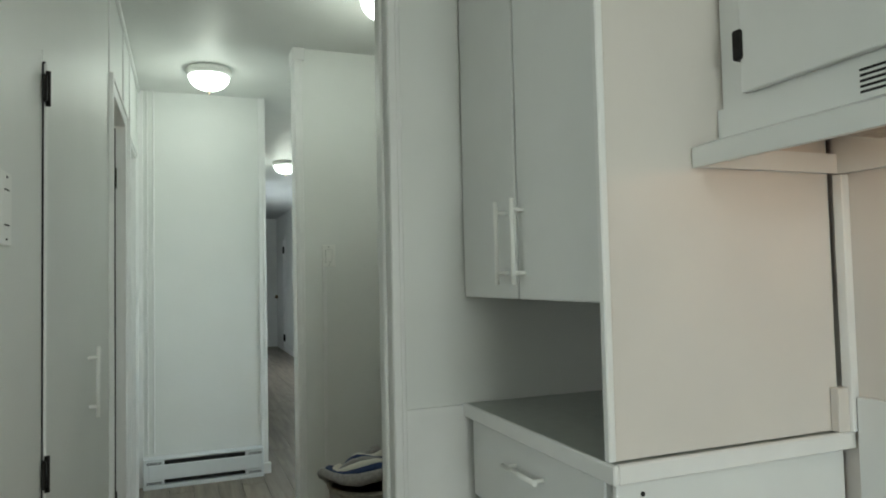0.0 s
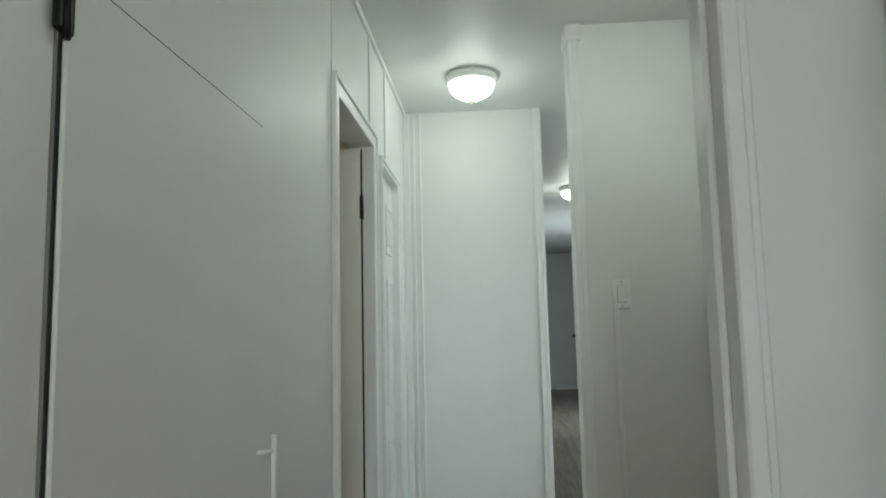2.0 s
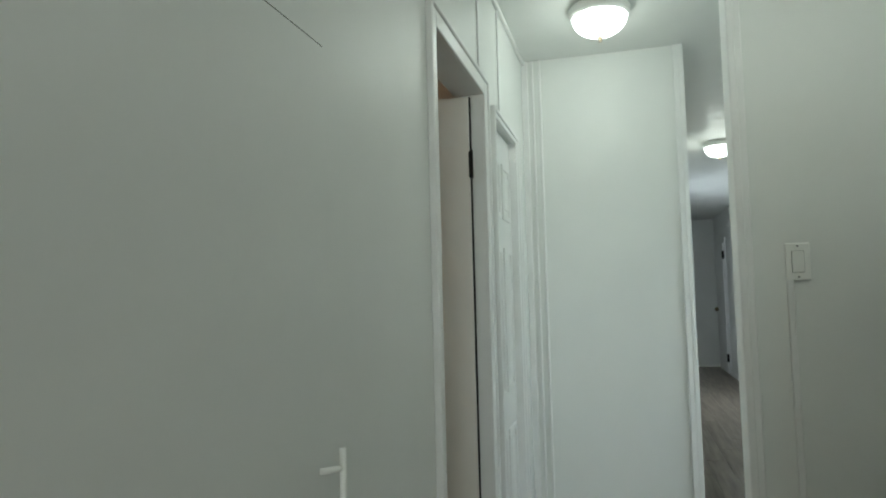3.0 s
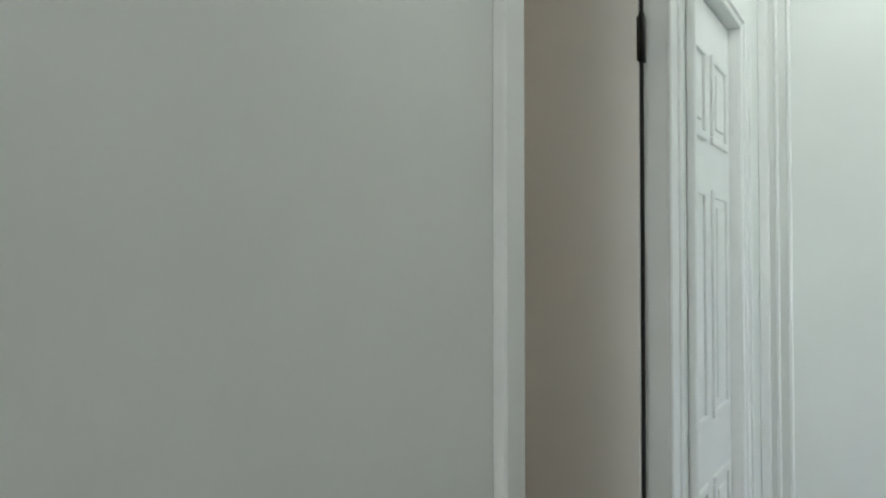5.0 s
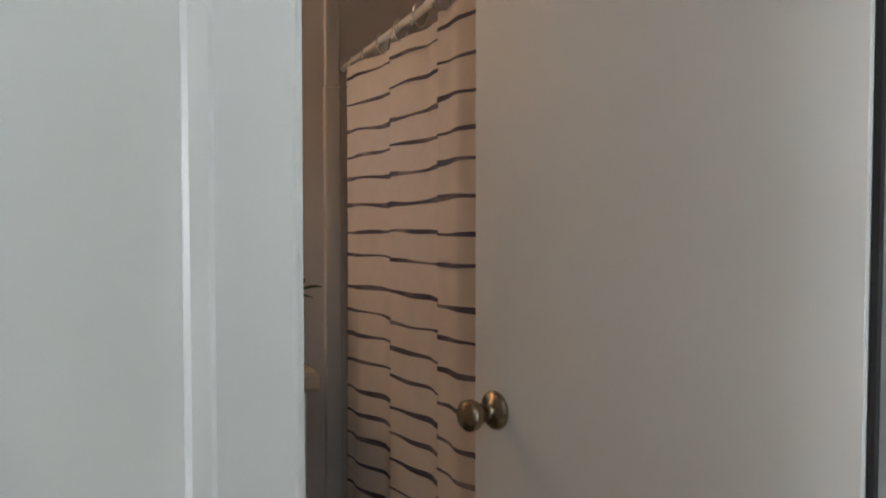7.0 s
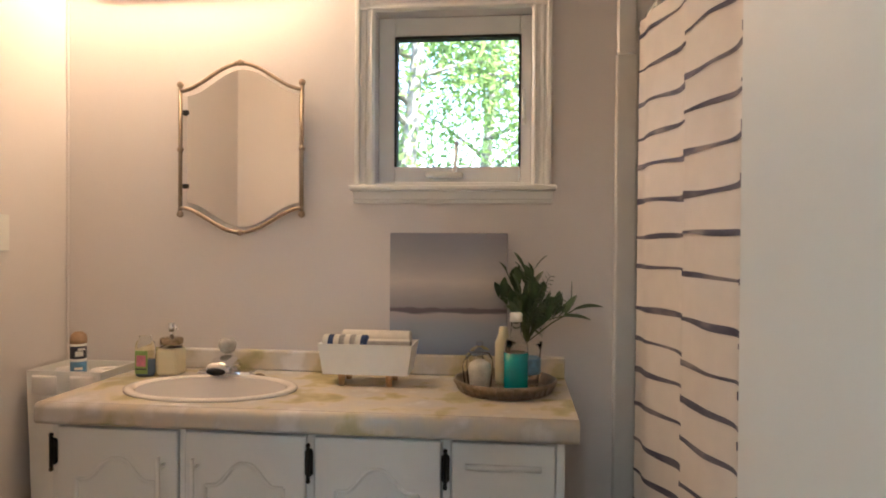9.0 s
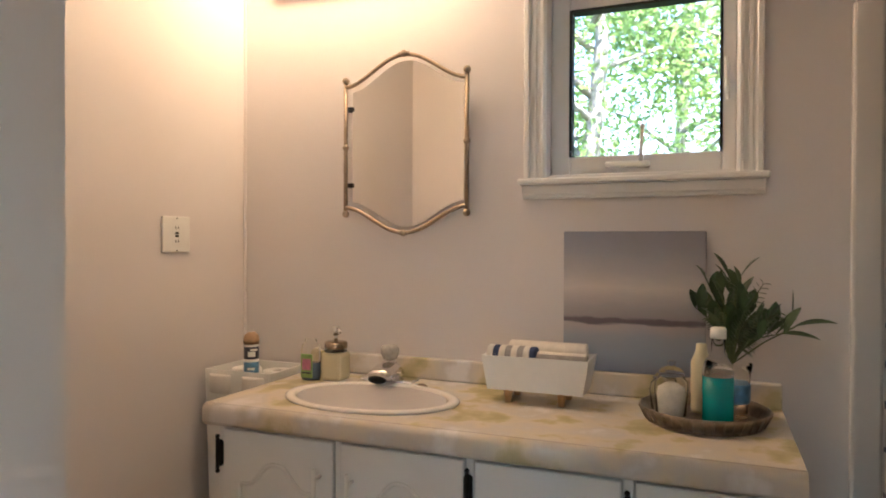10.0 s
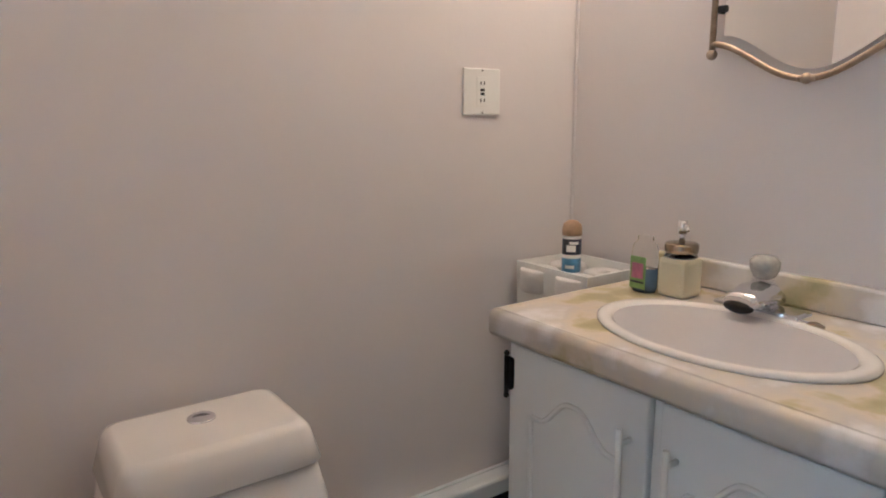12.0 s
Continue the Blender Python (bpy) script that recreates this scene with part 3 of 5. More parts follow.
# ---- kitchen ----
pc = thing("pantry_cabinet", (1.3, 2.03, 1.2), "tall white painted wall cabinet with two doors", "cabinet")
part("body", bx(1.025, 1.705, 1.2, 1.615, 2.355, CEIL - 0.005), CAB, pc)
for y0, y1, hy in ((1.70, 2.032, 2.0), (2.042, 2.358, 2.085)):
    d = part("door", bx(1.003, y0, 1.2, 1.023, y1, CEIL - 0.01, bev=0.003), CAB, pc)
    b = tube(bmesh.new(), [(0.972, hy, 1.235), (0.972, hy, 1.435)], 0.0055, 10)
    for z in (1.262, 1.408):
        tube(b, [(1.003, hy, z), (0.972, hy, z)], 0.005, 8)
    part("handle", b, WHITEPL, d, "white bar handle")
pn = thing("side_panel", (1.31, 1.69, 0.906), "white laminate end panel beside the stove", "panel")
part("board", bx(1.0, 1.685, 0.906, 1.59, 1.703, CEIL - 0.004, bev=0.002), PANEL, pn)
part("edge_strip", bx(0.996, 1.681, 0.906, 1.012, 1.699, CEIL - 0.006, bev=0.003), TRIM, pn)
bc = thing("base_cabinet", (1.3, 2.0, 0.0), "white painted base cabinet with a drawer", "cabinet")
part("body", bx(1.03, 1.70, 0.09, 1.615, 2.358, 0.868), CAB, bc)
part("plinth", bx(1.07, 1.72, 0.0, 1.60, 2.35, 0.09), CAB, bc)
dr = part("drawer_front", bx(1.010, 1.72, 0.66, 1.029, 2.34, 0.862, bev=0.003), CAB, bc)
part("handle", tube(tube(tube(bmesh.new(), [(0.98, 1.94, 0.80), (0.98, 2.10, 0.80)], 0.006, 10), [(1.01, 1.955, 0.80), (0.98, 1.955, 0.80)], 0.005, 8), [(1.01, 2.085, 0.80), (0.98, 2.085, 0.80)], 0.005, 8), WHITEPL, dr)
part("door", bx(1.010, 1.72, 0.10, 1.029, 2.34, 0.65, bev=0.003), CAB, bc)
part("side_board", bx(1.012, 1.686, 0.0, 1.60, 1.699, 0.862, bev=0.001), CAB, bc)
part("screw", tube(bmesh.new(), [(1.07, 1.687, 0.84), (1.07, 1.684, 0.84)], 0.005, 8), DARK, bc)
ct = thing("countertop", (1.3, 2.0, 0.868), "grey laminate countertop with a white edge", "countertop")
part("slab", bx(1.004, 1.678, 0.87, 1.615, 2.366, 0.903), GREYTOP, ct)
b = bx(0.992, 1.664, 0.868, 1.0035, 2.366, 0.905, bev=0.003)
box(b, 1.0035, 1.664, 0.868, 1.615, 1.6775, 0.905, bev=0.003)
part("edge", b, TRIM, ct, "white edge strip")

hood = thing("range_hood", (1.42, 1.28, 1.5), "white enamel range hood with a warm lamp underneath", "range hood")
b = bmesh.new()
sec = [(1.215, 1.462), (1.215, 1.502), (1.285, 1.525), (1.285, 1.582), (1.617, 1.582), (1.617, 1.462), (1.60, 1.462), (1.60, 1.545), (1.30, 1.51), (1.23, 1.488), (1.23, 1.462)]
lo = [b.verts.new((x, 0.90, z)) for x, z in sec]
hi = [b.verts.new((x, 1.682, z)) for x, z in sec]
for k in range(len(sec)):
    j = (k + 1) % len(sec)
    b.faces.new((lo[k], lo[j], hi[j], hi[k]))
part("canopy", b, CAB, hood)
b = bx(1.232, 0.90, 1.463, 1.615, 0.91, 1.58)
part("end_plate", b, CAB, hood)
part("end_plate", bx(1.232, 1.668, 1.463, 1.615, 1.681, 1.505), CAB, hood)
part("filter", bx(1.33, 1.30, 1.500, 1.50, 1.50, 1.511, bev=0.002), FILTER, hood, "grey mesh grease filter")
part("lamp_lens", bx(1.40, 1.31, 1.488, 1.46, 1.39, 1.498, bev=0.002), mat("hood_lamp", (1.0, 0.72, 0.45), 0.4, vary=0, emit=0.5), hood).visible_shadow = False
for k in range(5):
    part("vent_slot", bx(1.2835, 1.24, 1.535 + 0.009 * k, 1.2865, 1.375, 1.539 + 0.009 * k), DARK, hood)
uc = thing("upper_cabinet", (1.45, 1.28, 1.66), "white painted cabinet above the range hood with black hinges", "cabinet")
part("body", bx(1.30, 0.90, 1.584, 1.617, 1.682, CEIL - 0.005), CAB, uc)
d = part("door", bx(1.28, 0.93, 1.60, 1.298, 1.615, CEIL - 0.05, bev=0.004, seg=2), CAB, uc)
part("hinge", bx(1.272, 1.606, 1.665, 1.299, 1.628, 1.725, bev=0.004), BLACK, d, "black iron hinge")
part("handle", tube(bmesh.new(), [(1.279, 1.37, 1.84), (1.25, 1.37, 1.835), (1.245, 1.37, 1.795), (1.25, 1.37, 1.745), (1.266, 1.355, 1.733), (1.279, 1.35, 1.73)], 0.006, 8), BLACK, d, "black iron pull handle")
bs = thing("backsplash_panel", (1.61, 1.2, 0.8), "white laminate board on the wall behind the stove", "wall panel")
part("board", bx(1.606, 0.2, 0.5, 1.6195, 1.655, 0.98, bev=0.002), CAB, bs)
part("corner_strip", bx(1.596, 1.657, 0.906, 1.6195, 1.68, 1.46, bev=0.002), TRIM, bs)
part("bracket", bx(1.565, 1.664, 0.906, 1.6, 1.684, 1.0, bev=0.002), PANEL, bs)

# ---- corridor beyond ----
fd = thing("door_2", (1.96, 13.3, 0.0), "white painted far corridor door, closed", "door")
part("leaf", bx(1.94, 12.87, 0.01, 1.969, 13.70, 2.0, bev=0.003), TRIM, fd)
part("knob", ball(bmesh.new(), (1.91, 13.63, 0.97), 0.035), KNOBM, fd)
for z in (0.25, 1.82):
    part("hinge", bx(1.925, 12.82, z - 0.06, 1.968, 12.875, z + 0.06), BLACK, fd)
setting("trim_far_door", bx(1.955, 12.74, 0, 1.9695, 12.82, 2.08, bev=0.003), TRIM, "white painted door trim", "trim")
setting("baseboard_corridor", bx(1.957, 5.1, 0, 1.9695, 12.74, 0.08, bev=0.003), TRIM, "white painted baseboard", "baseboard")


def plain_window(name, x0, y0, z0, x1, y1, z1, label):
    """A framed pane filling an opening between two corners; thin in x or in y."""
    w = thing(name, ((x0 + x1) / 2, (y0 + y1) / 2, z0), label, "window")
    w["kind"] = "structure"
    f = 0.04
    b = bx(x0, y0, z0, x1, y1, z0 + f)
    box(b, x0, y0, z1 - f, x1, y1, z1)
    if x1 - x0 < y1 - y0:
        box(b, x0, y0, z0 + f, x1, y0 + f, z1 - f)
        box(b, x0, y1 - f, z0 + f, x1, y1, z1 - f)
        g = bx((x0 + x1) / 2 - 0.003, y0 + f, z0 + f, (x0 + x1) / 2 + 0.003, y1 - f, z1 - f)
    else:
        box(b, x0, y0, z0 + f, x0 + f, y1, z1 - f)
        box(b, x1 - f, y0, z0 + f, x1, y1, z1 - f)
        g = bx(x0 + f, (y0 + y1) / 2 - 0.003, z0 + f, x1 - f, (y0 + y1) / 2 + 0.003, z1 - f)
    part("window_frame", b, TRIM, w)
    part("pane", g, GLASS, w).visible_shadow = False


plain_window("window_2", 2.01, 4.37, 0.7, 2.06, 5.07, 2.0, "white framed corridor window")
plain_window("window_4", 0.68, 9.3, 0.85, 0.695, 10.5, 1.95, "white framed far corridor window, unseen, added for fill light")
plain_window("window_5", -3.08, -0.9, 0.95, -3.03, 0.9, 2.05, "white framed living room window, unseen, added for fill light")
plain_window("window_3", 0.2, -2.48, 0.95, 1.5, -2.43, 2.05, "white framed kitchen window, unseen, added around the fill light")

# ---- bathroom ----
def lift(z):
    """Heights over the floor: the vanity top lies at 0.86, the things on the wall a little higher still."""
    return z * 0.86 / 0.82 if z < 0.82 else z + 0.04 + 0.015 * max(0.0, min(1.0, (z - 1.1) / 0.1))


def P(x, y, z):
    """Bathroom measure: out from the window wall, along it from the south wall, up."""
    return (XW + x, YS + y, lift(z))


def pbox(x0, y0, z0, x1, y1, z1, bev=0.0, seg=1, bm=None):
    return box(bm or bmesh.new(), XW + x0, YS + y0, lift(z0), XW + x1, YS + y1, lift(z1), bev=bev, seg=seg)


# window
w = thing("window_1", P(-0.1, 1.3, 1.4), "small white crank window with moulded trim, looking on trees", "window")
w["kind"] = "structure"
b = bmesh.new()
for y0, z0, y1, z1 in ((1.05, 1.405, 1.106, 1.955), (1.512, 1.405, 1.55, 1.955), (1.106, 1.405, 1.512, 1.469), (1.106, 1.892, 1.512, 1.955)):
    pbox(-0.12, y0, z0, -0.065, y1, z1, bev=0.004, bm=b)
part("window_frame", b, TRIM, w)
b = bmesh.new()
for y0, z0, y1, z1 in ((1.104, 1.469, 1.111, 1.892), (1.507, 1.469, 1.514, 1.892), (1.111, 1.885, 1.507, 1.893)):
    pbox(-0.105, y0, z0, -0.061, y1, z1, bm=b)
part("gasket", b, DARK, w, "black rubber gasket")
part("pane", pbox(-0.098, 1.09, 1.462, -0.092, 1.505, 1.90), GLASS, w).visible_shadow = False
b = bmesh.new()
for s, y in ((-1, 1.053), (1, 1.547)):
    for o0, o1, t in ((0.0, 0.062, 0.012), (0.004, 0.016, 0.018), (0.026, 0.040, 0.017), (0.046, 0.062, 0.024)):
        pbox(0.0, min(y + s * o0, y + s * o1), 1.40, t, max(y + s * o0, y + s * o1), 2.014, bev=0.003, bm=b)
for o0, o1, t in ((0.0, 0.062, 0.0125), (0.004, 0.016, 0.0185), (0.026, 0.040, 0.0175), (0.046, 0.062, 0.0245)):
    pbox(0.0, 0.991, 1.952 + o0, t, 1.609, 1.952 + o1, bev=0.003, bm=b)
part("casing", b, TRIM, w)
b = pbox(0.0, 0.975, 1.385, 0.034, 1.625, 1.402, bev=0.004)
pbox(0.0, 0.985, 1.355, 0.020, 1.615, 1.385, bev=0.004, bm=b)
pbox(0.0, 0.985, 1.345, 0.012, 1.615, 1.357, bev=0.003, bm=b)
pbox(-0.065, 1.053, 1.400, 0.0, 1.547, 1.412, bev=0.002, bm=b)
part("window_sill", b, TRIM, w)
b = pbox(-0.065, 1.21, 1.432, -0.03, 1.33, 1.448, bev=0.005, seg=2)
tube(b, [P(-0.04, 1.305, 1.445), P(-0.025, 1.308, 1.47), P(-0.028, 1.312, 1.535)], [0.008, 0.006, 0.005], 8)
ball(b, P(-0.028, 1.312, 1.540), 0.008)
part("crank", b, WHITEPL, w, "white folding crank handle")
b = pbox(-0.068, 1.517, 1.60, -0.052, 1.532, 1.70, bev=0.004)
tube(b, [P(-0.052, 1.524, 1.62), P(-0.035, 1.524, 1.64), P(-0.035, 1.522, 1.71)], 0.005, 8)
part("latch", b, WHITEPL, w, "white window latch")

# vanity
v = thing("vanity_cabinet", P(0.26, 0.96, 0), "white painted bathroom vanity with arched panel doors", "vanity")
part("body", pbox(0.0, 0.30, 0.09, 0.468, 1.625, 0.775), CAB, v)
part("plinth", pbox(0.0, 0.32, 0, 0.41, 1.605, 0.09), CAB, v)
for y0, y1 in ((0.302, 0.322), (0.652, 0.670), (0.987, 1.008), (1.327, 1.350), (1.602, 1.623)):
    part("stile", pbox(0.467, y0, 0.09, 0.481, y1, 0.772, bev=0.003), CAB, v)


def vanity_door(y0, y1, hy, handle_y):
    d = part("door", pbox(0.4685, y0, 0.11, 0.490, y1, 0.757, bev=0.004, seg=2), CAB, v)
    m0, m1 = y0 + 0.055, y1 - 0.055
    pts = []
    n = 24
    for k in range(n + 1):
        u = k / n
        a = max(0.0, min(1.0, (abs(u - 0.5) - 0.04) / 0.36))
        pts.append(P(0.490, m0 + (m1 - m0) * u, 0.63 + 0.055 * (0.5 + 0.5 * math.cos(math.pi * a))))
    bm2 = tube(bmesh.new(), pts, 0.006, 6)
    for y in (m0, m1):
        tube(bm2, [P(0.490, y, 0.17), P(0.490, y, 0.63)], 0.006, 6)
    tube(bm2, [P(0.490, m0, 0.17), P(0.490, m1, 0.17)], 0.006, 6)
    part("arched_moulding", bm2, CAB, d)
    if hy is not None:
        h = part("hinge", pbox(0.483, hy - 0.010, 0.663, 0.498, hy + 0.010, 0.728, bev=0.005), BLACK, d, "black iron hinge")
        part("pin", ball(ball(tube(bmesh.new(), [P(0.499, hy, 0.658), P(0.499, hy, 0.733)], 0.005, 8), P(0.499, hy, 0.738), 0.006, 8), P(0.499, hy, 0.653), 0.006, 8), BLACK, h)
    if handle_y is not None:
        bm2 = tube(bmesh.new(), [P(0.518, handle_y, 0.53), P(0.518, handle_y, 0.70)], 0.0055, 10)
        for z in (0.56, 0.675):
            tube(bm2, [P(0.488, handle_y, z), P(0.518, handle_y, z)], 0.005, 8)
        part("handle", bm2, WHITEPL, d, "white bar handle")


vanity_door(0.324, 0.650, 0.313, 0.615)
vanity_door(0.672, 0.985, 0.996, 0.705)
vanity_door(1.010, 1.325, 1.337, None)
for z0, z1 in ((0.565, 0.757), (0.34, 0.55), (0.11, 0.325)):
    d = part("drawer", pbox(0.4685, 1.352, z0, 0.490, 1.600, z1, bev=0.004, seg=2), CAB, v)
    part("rib_pull", tube(bmesh.new(), [P(0.492, 1.385, z1 - 0.055), P(0.492, 1.568, z1 - 0.055)], 0.008, 8), CAB, d)

top = thing("countertop", P(0.27, 0.97, 0.777), "cream marble-look laminate vanity top", "countertop")
# slab with an oval cut-out for the basin
SC, SA, SB = (0.298, 0.650), 0.160, 0.228
b = bmesh.new()
N = 48
outer = []
for k in range(N):
    a = 2 * math.pi * k / N
    dx, dy = math.cos(a), math.sin(a)
    lims = [(0.497 - SC[0]) / dx if dx > 1e-6 else 9, (0.0 - SC[0]) / dx if dx < -1e-6 else 9, (1.64 - SC[1]) / dy if dy > 1e-6 else 9, (0.295 - SC[1]) / dy if dy < -1e-6 else 9]
    outer.append((SC[0] + dx * min(lims), SC[1] + dy * min(lims)))
corners = [(0.497, 1.64), (0.0, 1.64), (0.0, 0.295), (0.497, 0.295)]
angs = sorted([(math.atan2(y - SC[1], x - SC[0]) % (2 * math.pi), x, y) for x, y in outer + corners])
ro = [b.verts.new(P(x, y, 0.82)) for a, x, y in angs]
ri = [b.verts.new(P(SC[0] + SA * math.cos(a), SC[1] + SB * math.sin(a), 0.82)) for a, x, y in angs]
rl = [b.verts.new(P(SC[0] + SA * math.cos(a), SC[1] + SB * math.sin(a), 0.779)) for a, x, y in angs]
rd = [b.verts.new(P(x, y, 0.779)) for a, x, y in angs]
for k in range(len(ro)):
    j = (k + 1) % len(ro)
    b.faces.new((ro[k], ro[j], ri[j], ri[k]))
    b.faces.new((ri[k], ri[j], rl[j], rl[k]))
    b.faces.new((rl[k], rl[j], rd[j], rd[k]))
part("slab", b, MARBLE, top)
b = bmesh.new()
prof = [(0.496, 0.772), (0.512, 0.769), (0.519, 0.778), (0.519, 0.806), (0.514, 0.816), (0.505, 0.8205), (0.496, 0.8202)]
l0 = [b.verts.new(P(x, 0.28, z)) for x, z in prof]
l1 = [b.verts.new(P(x, 1.655, z)) for x, z in prof]
for k in range(len(prof)):
    j = (k + 1) % len(prof)
    b.faces.new((l0[k], l0[j], l1[j], l1[k])).smooth = True
b.faces.new(l0)
b.faces.new(l1)
pbox(0.0, 0.28, 0.777, 0.496, 0.2955, 0.8202, bm=b)
pbox(0.0, 1.6395, 0.777, 0.496, 1.655, 0.8202, bm=b)
part("front_edge", b, MARBLE, top)
part("backsplash", pbox(0.0, 0.28, 0.8205, 0.022, 1.655, 0.885, bev=0.006, seg=2), MARBLE, top)

sk = thing("sink", P(SC[0], SC[1], 0.8), "oval white porcelain drop-in sink", "sink")
rim = [(1.0, 0.006), (1.0, 0.011), (0.97, 0.015), (0.9, 0.015), (0.86, 0.009), (0.83, -0.01), (0.72, -0.075), (0.5, -0.105), (0.2, -0.115), (0.0, -0.116)]
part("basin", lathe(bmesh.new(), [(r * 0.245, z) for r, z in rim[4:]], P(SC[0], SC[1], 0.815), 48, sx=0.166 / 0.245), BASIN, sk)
part("rim", lathe(bmesh.new(), [(r * 0.245, z) for r, z in rim[:5]] + [(0.86 * 0.245, 0.004)], P(SC[0], SC[1], 0.815), 48, sx=0.166 / 0.245), PORCELAIN, sk)
part("drain", lathe(bmesh.new(), [(0.0, 0.003), (0.02, 0.003), (0.024, 0.0)], P(SC[0], SC[1], 0.700), 20), CHROME, sk)

tp = thing("faucet", P(0.115, 0.615, 0.826), "chrome single-lever faucet with a clear knob", "faucet")
part("base_plate", pbox(0.085, 0.53, 0.826, 0.145, 0.70, 0.838, bev=0.006, seg=2), CHROME, tp)
part("body", lathe(bmesh.new(), [(0.034, 0), (0.031, 0.02), (0.024, 0.042), (0.022, 0.05), (0.0, 0.05)], P(0.115, 0.615, 0.836), 20), CHROME, tp)
b = bmesh.new()
rings = []
for x, hw, z0, z1 in ((0.085, 0.030, 0.836, 0.866), (0.115, 0.036, 0.838, 0.888), (0.150, 0.037, 0.841, 0.886), (0.185, 0.034, 0.843, 0.876), (0.202, 0.029, 0.846, 0.868)):
    c0, hz = (z0 + z1) / 2, (z1 - z0) / 2
    rings.append([b.verts.new(P(x, 0.617 + hw * math.cos(2 * math.pi * k / 16), c0 + hz * math.copysign(abs(math.sin(2 * math.pi * k / 16)) ** 0.8, math.sin(2 * math.pi * k / 16)))) for k in range(16)])
for r0, r1 in zip(rings, rings[1:]):
    for k in range(16):
        b.faces.new((r0[k], r0[(k + 1) % 16], r1[(k + 1) % 16], r1[k])).smooth = True
b.faces.new(rings[0])
b.faces.new(rings[-1][::-1])
part("spout", b, CHROME, tp)
part("lever_knob", lathe(bmesh.new(), [(0.012, 0), (0.020, 0.004), (0.027, 0.018), (0.028, 0.034), (0.020, 0.044), (0.0, 0.046)], P(0.115, 0.615, 0.890), 10), mat("smoky_acrylic", (0.42, 0.41, 0.38), 0.08, vary=0.15, scale=90), tp, "clear faceted acrylic knob")
# Black oval draws the dark reflection on the chrome spout's end.
part("spout_reflection", ball(bmesh.new(), (0, 0, 0), 1.0, 16), BLACK, tp, "black oval for the dark reflection under the spout").matrix_local = Matrix.Translation(Vector(P(0.199, 0.617, 0.848)) - Vector(P(0.115, 0.615, 0.826))) @ Matrix.Diagonal((0.012, 0.030, 0.012, 1))
st = thing("drain_stopper", P(0.135, 0.715, 0.826), "small chrome and brass sink stopper by the faucet", "stopper")
part("cap", lathe(bmesh.new(), [(0.016, 0), (0.018, 0.006), (0.008, 0.012), (0, 0.013)], P(0.135, 0.725, 0.8205), 16), KNOBM, st)
part("stem", tube(bmesh.new(), [P(0.14, 0.68, 0.828), P(0.135, 0.722, 0.828)], 0.005, 8), CHROME, st)

# soap, bottle
so = thing("soap_dispenser", P(0.125, 0.438, 0.8205), "clear glass soap dispenser half full of cream soap", "soap dispenser")
part("jar", pbox(0.092, 0.404, 0.8205, 0.158, 0.472, 0.905, bev=0.010, seg=2), CREAM, so)
part("shoulder", lathe(bmesh.new(), [(0.034, 0), (0.034, 0.004), (0.030, 0.012), (0.026, 0.014)], P(0.125, 0.438, 0.905), 20), THIN, so)
part("collar", lathe(bmesh.new(), [(0.0, 0), (0.034, 0), (0.035, 0.004), (0.035, 0.016), (0.032, 0.02), (0.0, 0.02)], P(0.125, 0.438, 0.915), 20), KNOBM, so, "brushed metal collar")
part("pump", tube(tube(tube(bmesh.new(), [P(0.125, 0.438, 0.934), P(0.125, 0.438, 0.962)], 0.006, 10), [P(0.125, 0.438, 0.955), P(0.125, 0.438, 0.982)], 0.010, 10), [P(0.125, 0.438, 0.976), P(0.145, 0.463, 0.974), P(0.150, 0.468, 0.966)], 0.004, 8), CHROME, so)
hb = thing("hand_soap_bottle", P(0.150, 0.365, 0.8205), "clear plastic bottle of blue hand soap with a green label", "soap bottle")
HB = P(0.150, 0.366, 0.8205)
part("liquid", lathe(bmesh.new(), [(0.0, 0), (0.028, 0), (0.031, 0.01), (0.032, 0.052), (0.0, 0.052)], HB, 20, sx=0.7), BLUEGEL, hb)
part("bottle", lathe(bmesh.new(), [(0.032, 0.053), (0.032, 0.088), (0.028, 0.104), (0.019, 0.110), (0.019, 0.122), (0.0, 0.123)], HB, 20, sx=0.7), THIN, hb)
lb = part("label", pbox(0.1725, 0.346, 0.829, 0.1750, 0.387, 0.900, bev=0.001), GREENLB, hb, "green label")
part("badge", pbox(0.1752, 0.352, 0.852, 0.1762, 0.382, 0.886, bev=0.0004), PINKLB, lb)
part("print_bar", pbox(0.1752, 0.350, 0.842, 0.1760, 0.384, 0.846), CANDARK, lb)

# framed mirror
mr = thing("wall_mirror", P(0.03, 0.605, 1.5), "scalloped wall mirror in a brushed metal bar frame", "mirror")
y0, y1 = 0.415, 0.822


def wave(u, base, rise):
    return base + rise * (0.5 - 0.5 * math.cos(2 * math.pi * u)) ** 0.9


b = bmesh.new()
g0, g1 = y0 + 0.020, y1 - 0.012
up = [P(0.022, g0 + (g1 - g0) * k / 28, wave(k / 28, 1.693, 0.083)) for k in range(29)]
dn = [P(0.022, g0 + (g1 - g0) * k / 28, wave(k / 28, 1.346, -0.078)) for k in range(29)]
vu, vd = [b.verts.new(p) for p in up], [b.verts.new(p) for p in dn]
vu2, vd2 = [b.verts.new((p[0] - 0.004, p[1], p[2])) for p in up], [b.verts.new((p[0] - 0.004, p[1], p[2])) for p in dn]
for k in range(28):
    b.faces.new((vu[k], vu[k + 1], vd[k + 1], vd[k]))
    b.faces.new((vu2[k], vu2[k + 1], vd2[k + 1], vd2[k]))
    b.faces.new((vu[k], vu[k + 1], vu2[k + 1], vu2[k]))
    b.faces.new((vd[k], vd[k + 1], vd2[k + 1], vd2[k]))
